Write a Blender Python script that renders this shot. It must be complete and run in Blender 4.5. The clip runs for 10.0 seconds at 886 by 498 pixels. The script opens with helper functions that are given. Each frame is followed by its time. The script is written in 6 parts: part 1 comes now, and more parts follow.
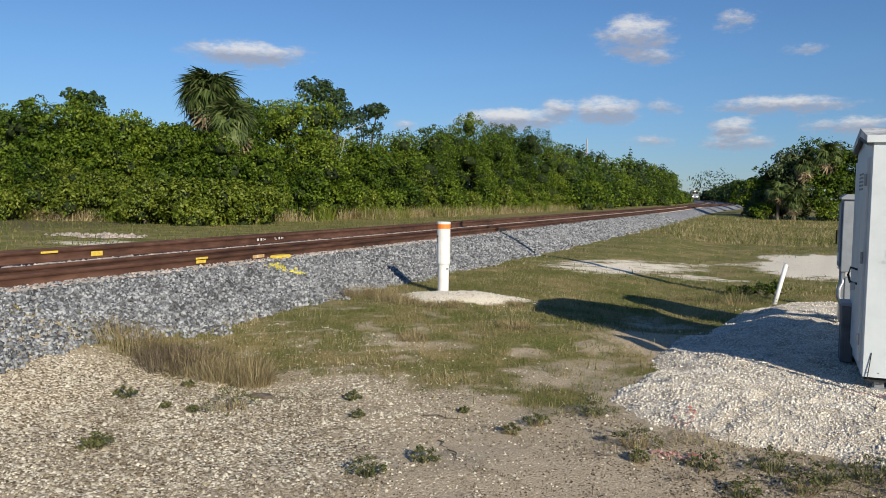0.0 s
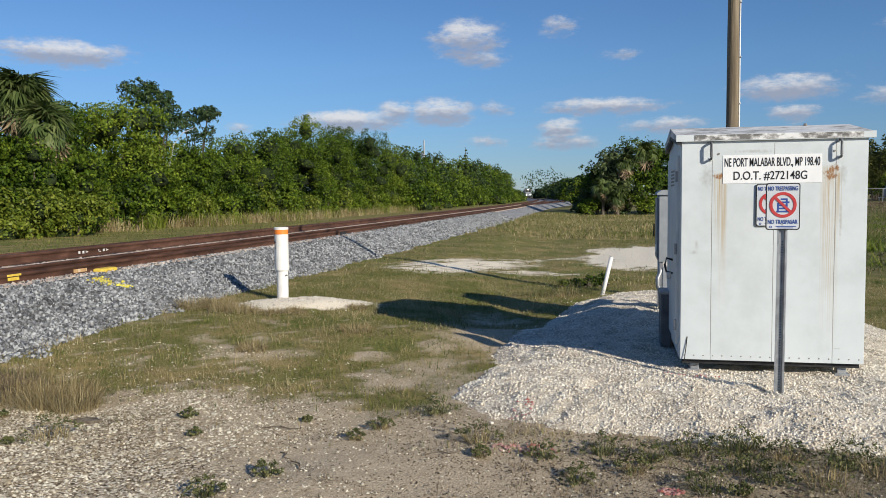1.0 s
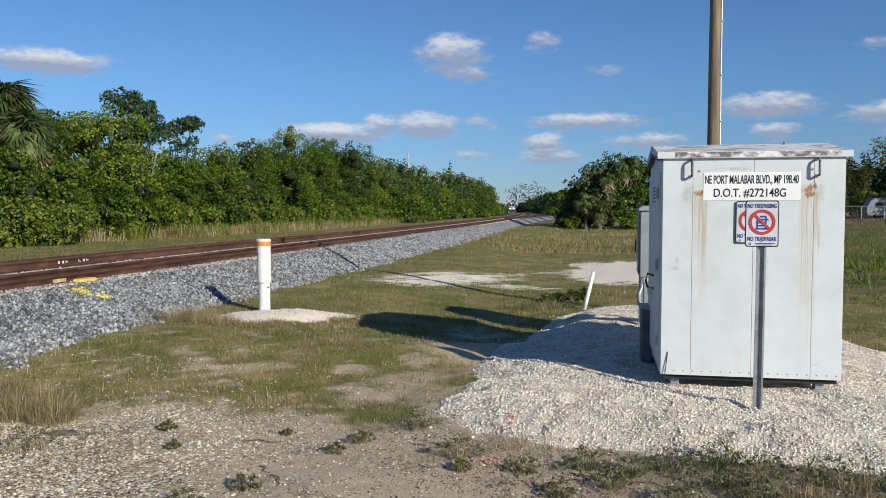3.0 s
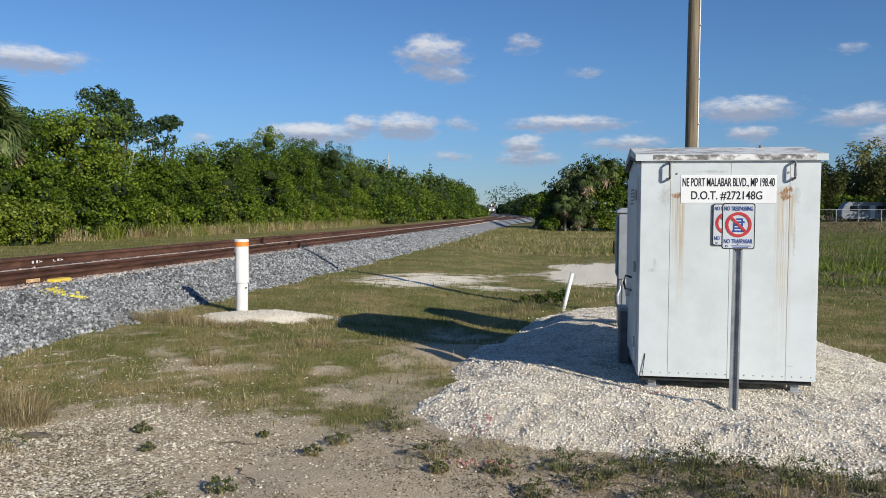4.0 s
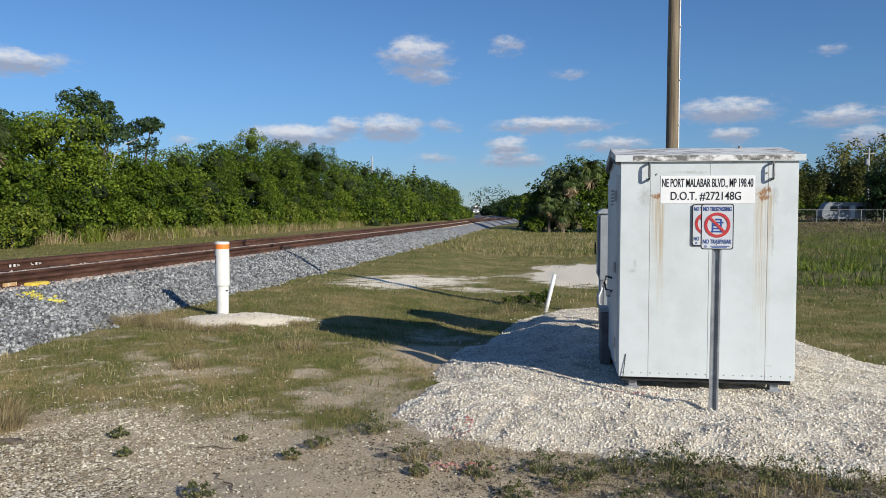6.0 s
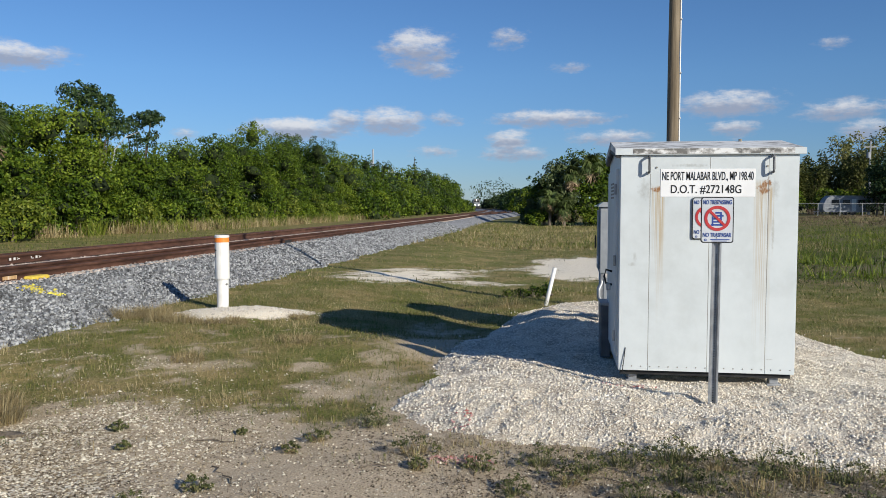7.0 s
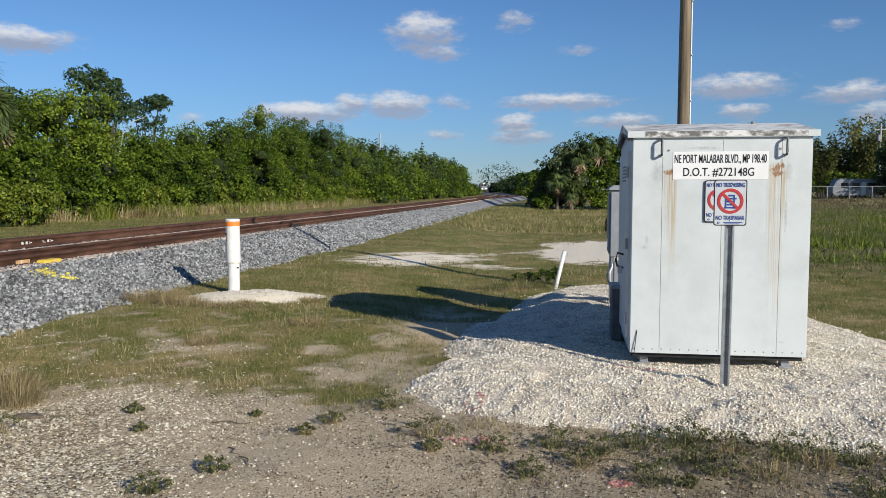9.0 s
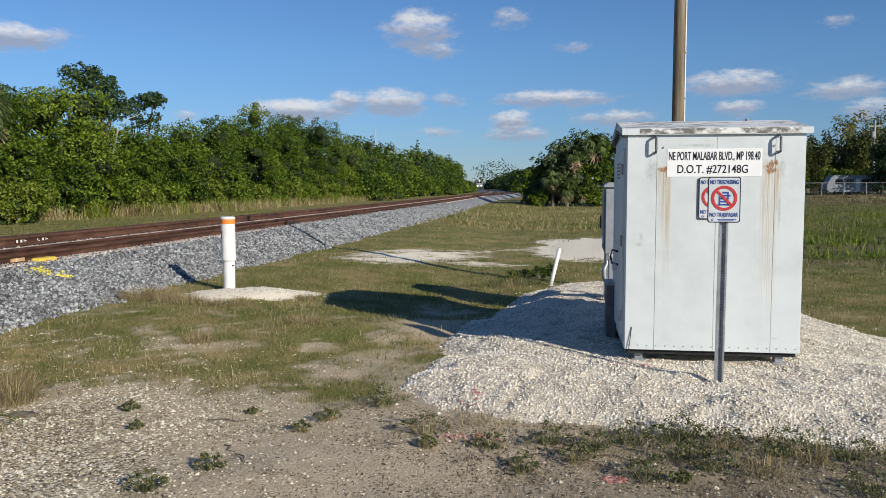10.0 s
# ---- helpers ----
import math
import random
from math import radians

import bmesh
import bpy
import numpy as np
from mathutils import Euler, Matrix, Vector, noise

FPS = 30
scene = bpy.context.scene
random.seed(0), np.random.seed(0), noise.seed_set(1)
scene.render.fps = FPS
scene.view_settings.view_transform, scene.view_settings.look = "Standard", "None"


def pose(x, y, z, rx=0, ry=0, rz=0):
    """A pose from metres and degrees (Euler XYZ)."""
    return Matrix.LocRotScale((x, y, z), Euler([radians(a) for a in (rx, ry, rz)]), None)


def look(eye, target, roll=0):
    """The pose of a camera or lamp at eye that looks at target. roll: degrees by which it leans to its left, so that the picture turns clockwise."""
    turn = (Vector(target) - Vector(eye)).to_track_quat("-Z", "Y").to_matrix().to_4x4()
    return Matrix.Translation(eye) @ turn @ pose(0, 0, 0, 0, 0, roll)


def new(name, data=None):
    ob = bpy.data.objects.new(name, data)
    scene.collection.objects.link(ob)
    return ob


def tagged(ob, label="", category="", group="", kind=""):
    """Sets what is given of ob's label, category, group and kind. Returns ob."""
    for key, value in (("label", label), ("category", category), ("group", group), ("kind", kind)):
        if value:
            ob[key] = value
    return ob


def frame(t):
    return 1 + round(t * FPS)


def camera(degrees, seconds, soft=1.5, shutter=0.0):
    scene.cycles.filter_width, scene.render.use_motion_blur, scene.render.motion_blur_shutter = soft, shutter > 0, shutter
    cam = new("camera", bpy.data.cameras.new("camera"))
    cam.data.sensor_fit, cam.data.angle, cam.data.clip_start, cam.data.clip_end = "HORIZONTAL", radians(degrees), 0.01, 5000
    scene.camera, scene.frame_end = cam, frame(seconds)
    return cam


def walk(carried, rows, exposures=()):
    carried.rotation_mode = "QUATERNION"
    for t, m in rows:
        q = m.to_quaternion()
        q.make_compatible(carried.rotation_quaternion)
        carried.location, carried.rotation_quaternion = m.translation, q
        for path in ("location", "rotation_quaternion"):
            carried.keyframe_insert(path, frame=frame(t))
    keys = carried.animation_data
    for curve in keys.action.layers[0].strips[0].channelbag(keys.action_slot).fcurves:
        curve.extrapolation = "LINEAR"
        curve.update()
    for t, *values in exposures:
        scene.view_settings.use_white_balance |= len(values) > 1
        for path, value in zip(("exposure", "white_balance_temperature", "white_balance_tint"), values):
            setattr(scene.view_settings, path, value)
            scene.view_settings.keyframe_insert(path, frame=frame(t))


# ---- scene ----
cam = camera(57.8, 10.0, soft=0.5)
PATH = [
    (0, (-0.094, -0.16, 2.083), (-0.879, 1.674, 1.947), 0.8),
    (0.2, (-0.076, -0.145, 2.084), (-0.715, 1.746, 1.94), 0.5),
    (0.5, (-0.063, -0.127, 2.087), (-0.563, 1.804, 1.942), 0.1),
    (1, (-0.065, -0.119, 2.096), (-0.477, 1.834, 1.966), -0.6),
    (1.5, (-0.068, -0.116, 2.095), (-0.473, 1.839, 1.979), -0.9),
    (2, (-0.078, -0.134, 2.105), (-0.483, 1.822, 1.997), -0.6),
    (2.5, (-0.065, -0.137, 2.106), (-0.458, 1.822, 2.005), -0.3),
    (4, (-0.045, -0.113, 2.104), (-0.367, 1.858, 2.009), 0.3),
    (4.5, (-0.032, -0.107, 2.108), (-0.338, 1.867, 2.015), 0.2),
    (5, (-0.015, -0.108, 2.105), (-0.308, 1.869, 2.015), 0.1),
    (5.5, (-0.011, -0.095, 2.103), (-0.295, 1.883, 2.015), 0.1),
    (7, (0.008, -0.06, 2.1), (-0.278, 1.916, 1.993), 0.1),
    (7.5, (-0.011, -0.063, 2.1), (-0.306, 1.912, 1.982), 0.1),
    (8, (-0.024, -0.063, 2.096), (-0.328, 1.909, 1.965), 0.1),
    (8.5, (-0.034, -0.072, 2.094), (-0.339, 1.899, 1.954), 0.1),
    (9, (-0.042, -0.087, 2.094), (-0.345, 1.884, 1.947), 0.0),
    (9.5, (-0.037, -0.092, 2.097), (-0.335, 1.88, 1.946), -0.0),
    (10, (-0.035, -0.105, 2.098), (-0.327, 1.867, 1.944), -0.1),
]
walk(cam, [(t, look(e, a, r)) for t, e, a, r in PATH],
     [(0, 0.05, 6500, 10), (2, 0.05, 6320, 10), (4, 0.05, 6260, 10), (5.5, 0.05, 6240, 10), (7.5, 0.05, 6310, 10), (9.5, 0.05, 6360, 10), (10, 0.05, 6360, 10)])

# ---- light ----
SUN_DIR = Vector((0.758, -0.652, 0.0)).normalized()
SUN_EL = radians(22.9)
sun = new("sun", bpy.data.lights.new("sun", "SUN"))
sun.data.energy, sun.data.angle, sun.data.color = 5.0, radians(0.55), (1.0, 0.925, 0.79)
_s = Vector((SUN_DIR.x * math.cos(SUN_EL), SUN_DIR.y * math.cos(SUN_EL), math.sin(SUN_EL)))
sun.matrix_world = look(_s * 60, (0, 0, 0))

# clouds: azimuth from the track's direction (degrees, right positive), elevation, half width, half height, density
CLOUDS = [
    (-36.9, 9.3, 4.0, 0.65, 1.0), (-10.1, 10.9, 2.6, 1.1, 0.9), (-9.0, 9.5, 2.2, 0.5, 0.75), (-3.6, 11.6, 1.7, 0.8, 0.5), (-18.5, 5.3, 3.6, 0.6, 1.1),
    (-15.1, 6.0, 1.5, 0.6, 0.9), (-12.0, 5.9, 2.4, 0.75, 1.0), (-8.1, 6.1, 1.4, 0.5, 0.6), (-3.5, 4.6, 1.6, 0.7, 0.9), (-3.2, 3.7, 2.6, 0.5, 0.8),
    (-0.6, 6.1, 4.4, 0.5, 0.9), (3.4, 4.7, 3.0, 0.5, 0.8), (-26, 4.7, 1.4, 0.5, 0.5), (-9.0, 3.8, 2.6, 0.4, 0.5), (11.2, 6.8, 3.4, 0.75, 0.9),
    (11.6, 5.2, 1.8, 0.5, 0.8), (18.2, 6.1, 3.0, 0.6, 0.8), (19.5, 4.9, 1.8, 0.6, 0.8), (17.4, 10.3, 1.3, 0.4, 0.5), (0.5, 9.6, 2.4, 0.4, 0.4),
]


def make_world():
    w = bpy.data.worlds.new("sky")
    scene.world = w
    w.use_nodes = True
    nt = w.node_tree
    nt.nodes.clear()
    N = nt.nodes.new

    def link(a, b):
        nt.links.new(a, b)

    def m(op, a, b=None, c=None):
        n = N("ShaderNodeMath")
        n.operation = op
        for i, v in enumerate((a, b, c)):
            if v is None:
                continue
            if isinstance(v, (int, float)):
                n.inputs[i].default_value = v
            else:
                link(v, n.inputs[i])
        return n.outputs[0]

    sky = N("ShaderNodeTexSky")
    sky.sky_type = "NISHITA"
    sky.sun_disc = False
    sky.sun_elevation = SUN_EL
    sky.sun_rotation = math.atan2(SUN_DIR.x, SUN_DIR.y)
    sky.air_density, sky.dust_density, sky.ozone_density = 1.0, 0.0, 4.0
    tc = N("ShaderNodeTexCoord")
    sep = N("ShaderNodeSeparateXYZ")
    link(tc.outputs["Generated"], sep.inputs[0])
    az = m("MULTIPLY", m("ARCTAN2", sep.outputs[0], sep.outputs[1]), 57.2958)
    el = m("MULTIPLY", m("ARCSINE", sep.outputs[2]), 57.2958)
    comb = N("ShaderNodeCombineXYZ")
    link(az, comb.inputs[0])
    link(m("MULTIPLY", el, 2.4), comb.inputs[1])
    n1 = N("ShaderNodeTexNoise")
    n1.inputs["Scale"].default_value, n1.inputs["Detail"].default_value, n1.inputs["Roughness"].default_value = 0.62, 8.0, 0.68
    link(comb.outputs[0], n1.inputs["Vector"])
    n2 = N("ShaderNodeTexNoise")
    n2.inputs["Scale"].default_value, n2.inputs["Detail"].default_value = 1.7, 5.0
    link(comb.outputs[0], n2.inputs["Vector"])
    total, top = None, None
    for a, e, wa, we, thick in CLOUDS:
        da = m("MULTIPLY", m("SUBTRACT", az, a), 1 / (wa * 1.15))
        de = m("MULTIPLY", m("SUBTRACT", el, e), 1 / (we * 1.5))
        d = m("SUBTRACT", thick, m("ADD", m("MULTIPLY", da, da), m("MULTIPLY", de, de)))
        lit = m("MULTIPLY", m("MAXIMUM", d, 0.0), de)
        total = d if total is None else m("MAXIMUM", total, d)
        top = lit if top is None else m("ADD", top, lit)
    dens = m("ADD", m("MULTIPLY", m("MAXIMUM", total, -1.5), 1.05), m("MULTIPLY", m("SUBTRACT", n1.outputs[0], 0.45), 2.9))
    mr = N("ShaderNodeMapRange")
    mr.interpolation_type = "SMOOTHSTEP"
    mr.inputs["From Min"].default_value, mr.inputs["From Max"].default_value = 0.0, 1.25
    mr.inputs["To Max"].default_value = 0.88
    link(dens, mr.inputs["Value"])
    shade = N("ShaderNodeMapRange")
    shade.interpolation_type = "SMOOTHSTEP"
    shade.inputs["From Min"].default_value, shade.inputs["From Max"].default_value = -0.4, 0.8
    link(m("ADD", m("MULTIPLY", top, 2.0), m("MULTIPLY", m("SUBTRACT", n2.outputs[0], 0.5), 1.0)), shade.inputs["Value"])
    ccol = N("ShaderNodeMixRGB")
    link(shade.outputs[0], ccol.inputs[0])
    ccol.inputs[1].default_value = (4.5, 4.9, 6.1, 1)
    ccol.inputs[2].default_value = (10.2, 10.1, 10.1, 1)
    mix = N("ShaderNodeMixRGB")
    link(mr.outputs[0], mix.inputs[0])
    tint = N("ShaderNodeMixRGB")
    tint.blend_type = "MULTIPLY"
    tint.inputs[0].default_value = 1.0
    low = N("ShaderNodeMixRGB")
    low.inputs[1].default_value, low.inputs[2].default_value = (0.62, 0.79, 1.14, 1), (0.79, 1.01, 1.27, 1)
    lift = N("ShaderNodeMapRange")
    lift.inputs["From Max"].default_value = 9.0
    link(el, lift.inputs["Value"])
    link(lift.outputs[0], low.inputs[0])
    link(low.outputs[0], tint.inputs[2])
    link(sky.outputs[0], tint.inputs[1])
    link(tint.outputs[0], mix.inputs[1])
    link(ccol.outputs[0], mix.inputs[2])
    bg = N("ShaderNodeBackground")
    bg.inputs["Strength"].default_value = 0.073
    out = N("ShaderNodeOutputWorld")
    link(mix.outputs[0], bg.inputs[0])
    link(bg.outputs[0], out.inputs[0])


make_world()


# ---- materials ----
def material(name, stops, rough=0.8, scale=8.0, detail=6.0, bump=0.0, bump_scale=60.0, metal=0.0, island=0.0, rand=0.0,
             translucent=0.0, stretch=(1, 1, 1), coarse=0.0, spec=0.3):
    """Colour from two scales of noise over a ramp of stops (position, colour); bump from fine noise."""
    mt = bpy.data.materials.new(name)
    mt.use_nodes = True
    nt = mt.node_tree
    N = nt.nodes.new
    b = nt.nodes["Principled BSDF"]
    tc = N("ShaderNodeTexCoord")
    mp = N("ShaderNodeMapping")
    mp.inputs["Scale"].default_value = stretch
    nt.links.new(tc.outputs["Object"], mp.inputs[0])
    n = N("ShaderNodeTexNoise")
    n.inputs["Scale"].default_value, n.inputs["Detail"].default_value = scale, detail
    n.inputs["Roughness"].default_value = 0.62
    nt.links.new(mp.outputs[0], n.inputs["Vector"])
    n2 = N("ShaderNodeTexNoise")
    n2.inputs["Scale"].default_value, n2.inputs["Detail"].default_value = coarse or scale * 0.13, 3.0
    nt.links.new(mp.outputs[0], n2.inputs["Vector"])
    add = N("ShaderNodeMath")
    add.operation = "MULTIPLY_ADD"
    nt.links.new(n2.outputs[0], add.inputs[0])
    add.inputs[1].default_value = 0.7
    nt.links.new(n.outputs[0], add.inputs[2])
    fac = add.outputs[0]
    sub = N("ShaderNodeMath")
    sub.operation = "SUBTRACT"
    nt.links.new(fac, sub.inputs[0])
    sub.inputs[1].default_value = 0.35
    fac = sub.outputs[0]

    def jitter(fac, source, amount):
        ma = N("ShaderNodeMath")
        ma.operation = "MULTIPLY_ADD"
        nt.links.new(source, ma.inputs[0])
        ma.inputs[1].default_value = amount
        nt.links.new(fac, ma.inputs[2])
        mb = N("ShaderNodeMath")
        mb.operation = "SUBTRACT"
        nt.links.new(ma.outputs[0], mb.inputs[0])
        mb.inputs[1].default_value = amount / 2
        return mb.outputs[0]

    if island:
        fac = jitter(fac, N("ShaderNodeNewGeometry").outputs["Random Per Island"], island)
    if rand:
        fac = jitter(fac, N("ShaderNodeObjectInfo").outputs["Random"], rand)
    r = N("ShaderNodeValToRGB")
    el = r.color_ramp.elements
    while len(el) < len(stops):
        el.new(0.5)
    for e, (p, c) in zip(el, stops):
        e.position, e.color = p, (*c, 1)
    nt.links.new(fac, r.inputs[0])
    nt.links.new(r.outputs[0], b.inputs["Base Color"])
    b.inputs["Roughness"].default_value = rough
    b.inputs["Metallic"].default_value = metal
    b.inputs["Specular IOR Level"].default_value = spec
    if bump:
        nb = N("ShaderNodeTexNoise")
        nb.inputs["Scale"].default_value, nb.inputs["Detail"].default_value = bump_scale, 4.0
        nt.links.new(mp.outputs[0], nb.inputs["Vector"])
        bp = N("ShaderNodeBump")
        bp.inputs["Strength"].default_value = bump
        bp.inputs["Distance"].default_value = 0.02
        nt.links.new(nb.outputs[0], bp.inputs["Height"])
        nt.links.new(bp.outputs[0], b.inputs["Normal"])
    if translucent:
        tr = N("ShaderNodeBsdfTranslucent")
        nt.links.new(r.outputs[0], tr.inputs[0])
        mx = N("ShaderNodeMixShader")
        mx.inputs[0].default_value = translucent
        out = nt.nodes["Material Output"]
        nt.links.new(b.outputs[0], mx.inputs[1])
        nt.links.new(tr.outputs[0], mx.inputs[2])
        nt.links.new(mx.outputs[0], out.inputs[0])
    return mt


def two(a, b, lo=0.3, hi=0.7):
    return [(lo, a), (hi, b)]


M_LEAF = material("leaf_green", [(0.1, (0.013, 0.030, 0.004)), (0.5, (0.076, 0.126, 0.010)), (0.9, (0.21, 0.265, 0.027))],
                  rough=0.5, scale=0.5, island=0.55, rand=0.4, translucent=0.16, spec=0.15)
M_LEAF_YELLOW = material("leaf_yellow_green", [(0.1, (0.05, 0.085, 0.010)), (0.5, (0.15, 0.20, 0.020)), (0.9, (0.28, 0.30, 0.04))],
                         rough=0.5, scale=0.5, island=0.7, translucent=0.3)
M_LEAF_DARK = material("leaf_dark_green", [(0.1, (0.018, 0.035, 0.012)), (0.5, (0.045, 0.085, 0.025)), (0.9, (0.09, 0.13, 0.04))],
                       rough=0.55, scale=0.6, island=0.7, translucent=0.25)
M_LEAF_GREY = material("leaf_grey_green", [(0.1, (0.06, 0.085, 0.03)), (0.5, (0.125, 0.165, 0.06)), (0.9, (0.21, 0.24, 0.09))],
                       rough=0.6, scale=0.6, island=0.7, translucent=0.3)
M_BAMBOO = material("bamboo_leaf", [(0.1, (0.07, 0.085, 0.02)), (0.5, (0.15, 0.165, 0.045)), (0.9, (0.29, 0.27, 0.10))], rough=0.6, scale=0.35, island=0.55, rand=0.3, translucent=0.3)
M_PALM = material("palm_frond", [(0.1, (0.04, 0.065, 0.018)), (0.5, (0.10, 0.14, 0.04)), (0.9, (0.19, 0.22, 0.08))],
                  rough=0.45, scale=1.0, island=0.6, translucent=0.2)
M_PALM_DEAD = material("dead_frond", two((0.16, 0.11, 0.06), (0.38, 0.29, 0.18)), rough=0.85, scale=2.0, island=0.6)
M_BARK = material("bark", two((0.07, 0.055, 0.04), (0.2, 0.165, 0.125)), rough=0.95, scale=14, bump=0.6, stretch=(1, 1, 0.2))
M_GRASS = material("grass_green", [(0.1, (0.055, 0.08, 0.014)), (0.5, (0.135, 0.16, 0.03)), (0.9, (0.28, 0.25, 0.08))],
                   rough=0.7, scale=0.9, island=0.8, translucent=0.25)
M_FIELD = material("field_grass_green", [(0.1, (0.03, 0.065, 0.008)), (0.5, (0.10, 0.155, 0.018)), (0.9, (0.22, 0.25, 0.05))],
                   rough=0.7, scale=0.5, island=0.8, translucent=0.25)
M_DEAD_WEED = material("dead_weed", [(0.1, (0.07, 0.05, 0.03)), (0.5, (0.16, 0.12, 0.075)), (0.9, (0.30, 0.24, 0.15))], rough=0.9, scale=2, island=0.8)
M_GRASS_DRY = material("grass_dry", [(0.1, (0.20, 0.15, 0.065)), (0.5, (0.37, 0.29, 0.14)), (0.9, (0.56, 0.47, 0.27))],
                       rough=0.8, scale=0.9, island=0.8, translucent=0.2)
M_WEED = material("weed", [(0.1, (0.045, 0.06, 0.018)), (0.5, (0.115, 0.13, 0.042)), (0.9, (0.25, 0.22, 0.10))],
                  rough=0.7, scale=2, island=0.8, translucent=0.2)
M_GRAVEL = material("white_gravel", [(0.1, (0.46, 0.39, 0.30)), (0.5, (0.86, 0.775, 0.63)), (0.9, (0.95, 0.90, 0.79))],
                    rough=0.9, scale=18, island=0.7, bump=0.3, bump_scale=90)
M_GRAVEL_BED = material("packed_gravel_bed", [(0.32, (0.34, 0.285, 0.215)), (0.5, (0.64, 0.565, 0.45)), (0.68, (0.86, 0.79, 0.66))],
                        rough=0.95, scale=55, detail=4, coarse=4.0, bump=1.0, bump_scale=70)
M_BALLAST = material("grey_ballast", [(0.05, (0.075, 0.075, 0.075)), (0.5, (0.225, 0.232, 0.235)), (0.95, (0.46, 0.465, 0.46))],
                     rough=0.85, scale=14, island=0.95, bump=0.3, bump_scale=80)
M_BALLAST_BED = material("ballast_bed", [(0.3, (0.09, 0.09, 0.09)), (0.5, (0.25, 0.25, 0.25)), (0.68, (0.46, 0.46, 0.46))],
                         rough=0.9, scale=22, detail=3, bump=1.0, bump_scale=20)
M_PEBBLE = material("pebble", [(0.1, (0.22, 0.17, 0.105)), (0.5, (0.51, 0.43, 0.295)), (0.9, (0.90, 0.82, 0.64))],
                    rough=0.9, scale=10, island=0.9)
M_CLOD = material("dark_litter", [(0.1, (0.05, 0.035, 0.02)), (0.5, (0.12, 0.09, 0.06)), (0.9, (0.24, 0.19, 0.13))], rough=0.95, scale=10, island=0.9)
M_YELLOW_STONE = material("yellow_sprayed_stone", two((0.55, 0.45, 0.08), (0.75, 0.68, 0.12)), rough=0.8, scale=12, island=0.5)
M_RED_STONE = material("red_sprayed_stone", two((0.45, 0.16, 0.13), (0.62, 0.36, 0.32)), rough=0.8, scale=12, island=0.6)
M_RUST = material("rail_rust", [(0.3, (0.042, 0.020, 0.013)), (0.5, (0.086, 0.040, 0.025)), (0.75, (0.145, 0.072, 0.047))],
                  rough=0.8, scale=9, bump=0.25, bump_scale=120, stretch=(1, 0.25, 1))
M_RAIL_TOP = material("rail_running_face", two((0.06, 0.04, 0.03), (0.13, 0.095, 0.075)), rough=0.55, scale=6, metal=0.4, stretch=(1, 0.1, 1))
M_CONCRETE = material("tie_concrete", [(0.3, (0.46, 0.36, 0.28)), (0.7, (0.70, 0.59, 0.49))], rough=0.9, scale=9, bump=0.3, rand=0.4)
M_DUSTY = material("dusty_stone", two((0.44, 0.35, 0.28), (0.68, 0.58, 0.49)), rough=0.95, scale=8, island=0.5)
M_YELLOW = material("yellow_paint", two((0.62, 0.42, 0.05), (0.80, 0.60, 0.10)), rough=0.6, scale=20)
M_CHALK = material("chalk_mark", two((0.6, 0.57, 0.52), (0.8, 0.78, 0.74)), rough=0.9, scale=40)
M_WHITE_PVC = material("white_plastic", [(0.3, (0.70, 0.68, 0.63)), (0.7, (0.82, 0.81, 0.77))], rough=0.45, scale=5, coarse=1.2)
M_ORANGE = material("orange_band", two((0.78, 0.20, 0.03), (0.86, 0.27, 0.05)), rough=0.5, scale=12)
M_BLACK = material("black_rubber", two((0.012, 0.012, 0.013), (0.035, 0.035, 0.035)), rough=0.6, scale=12)
M_ALU = material("painted_aluminium", [(0.25, (0.535, 0.57, 0.57)), (0.55, (0.605, 0.645, 0.65)), (0.8, (0.64, 0.68, 0.685))],
                 rough=0.5, scale=3.2, coarse=0.7, bump=0.03, bump_scale=8)
M_ROOF = material("chalky_roof_paint", [(0.36, (0.30, 0.295, 0.28)), (0.52, (0.62, 0.62, 0.60)), (0.7, (0.76, 0.765, 0.755))],
                  rough=0.7, scale=7, coarse=2.0)
M_WORN_EDGE = material("bare_weathered_edge", [(0.40, (0.16, 0.155, 0.145)), (0.50, (0.42, 0.41, 0.39)), (0.60, (0.74, 0.74, 0.72))],
                       rough=0.75, scale=11, coarse=3.5, stretch=(1, 1, 1.6))
M_SEAM = material("panel_seam", two((0.17, 0.16, 0.14), (0.36, 0.34, 0.31)), rough=0.8, scale=5)
M_STEEL = material("galvanised_steel", two((0.30, 0.31, 0.32), (0.48, 0.49, 0.50)), rough=0.45, scale=12, metal=0.7)
M_GREY_BOX = material("grey_cabinet_paint", two((0.24, 0.26, 0.28), (0.33, 0.35, 0.37)), rough=0.5, scale=5)
M_DARK_BOX = material("dark_grey_plastic", two((0.10, 0.105, 0.11), (0.17, 0.175, 0.18)), rough=0.55, scale=6)
M_LABEL = material("white_label", two((0.78, 0.78, 0.77), (0.84, 0.84, 0.83)), rough=0.4, scale=6)
M_SIGN_FACE = material("reflective_sign_sheet", two((0.50, 0.53, 0.56), (0.60, 0.625, 0.65)), rough=0.35, scale=5)
M_INK = material("black_ink", two((0.012, 0.012, 0.013), (0.03, 0.03, 0.03)), rough=0.5, scale=30)
M_BLUE_INK = material("blue_ink", two((0.02, 0.055, 0.24), (0.04, 0.085, 0.32)), rough=0.5, scale=30)
M_RED_INK = material("red_ink", two((0.42, 0.03, 0.035), (0.52, 0.06, 0.06)), rough=0.5, scale=30)
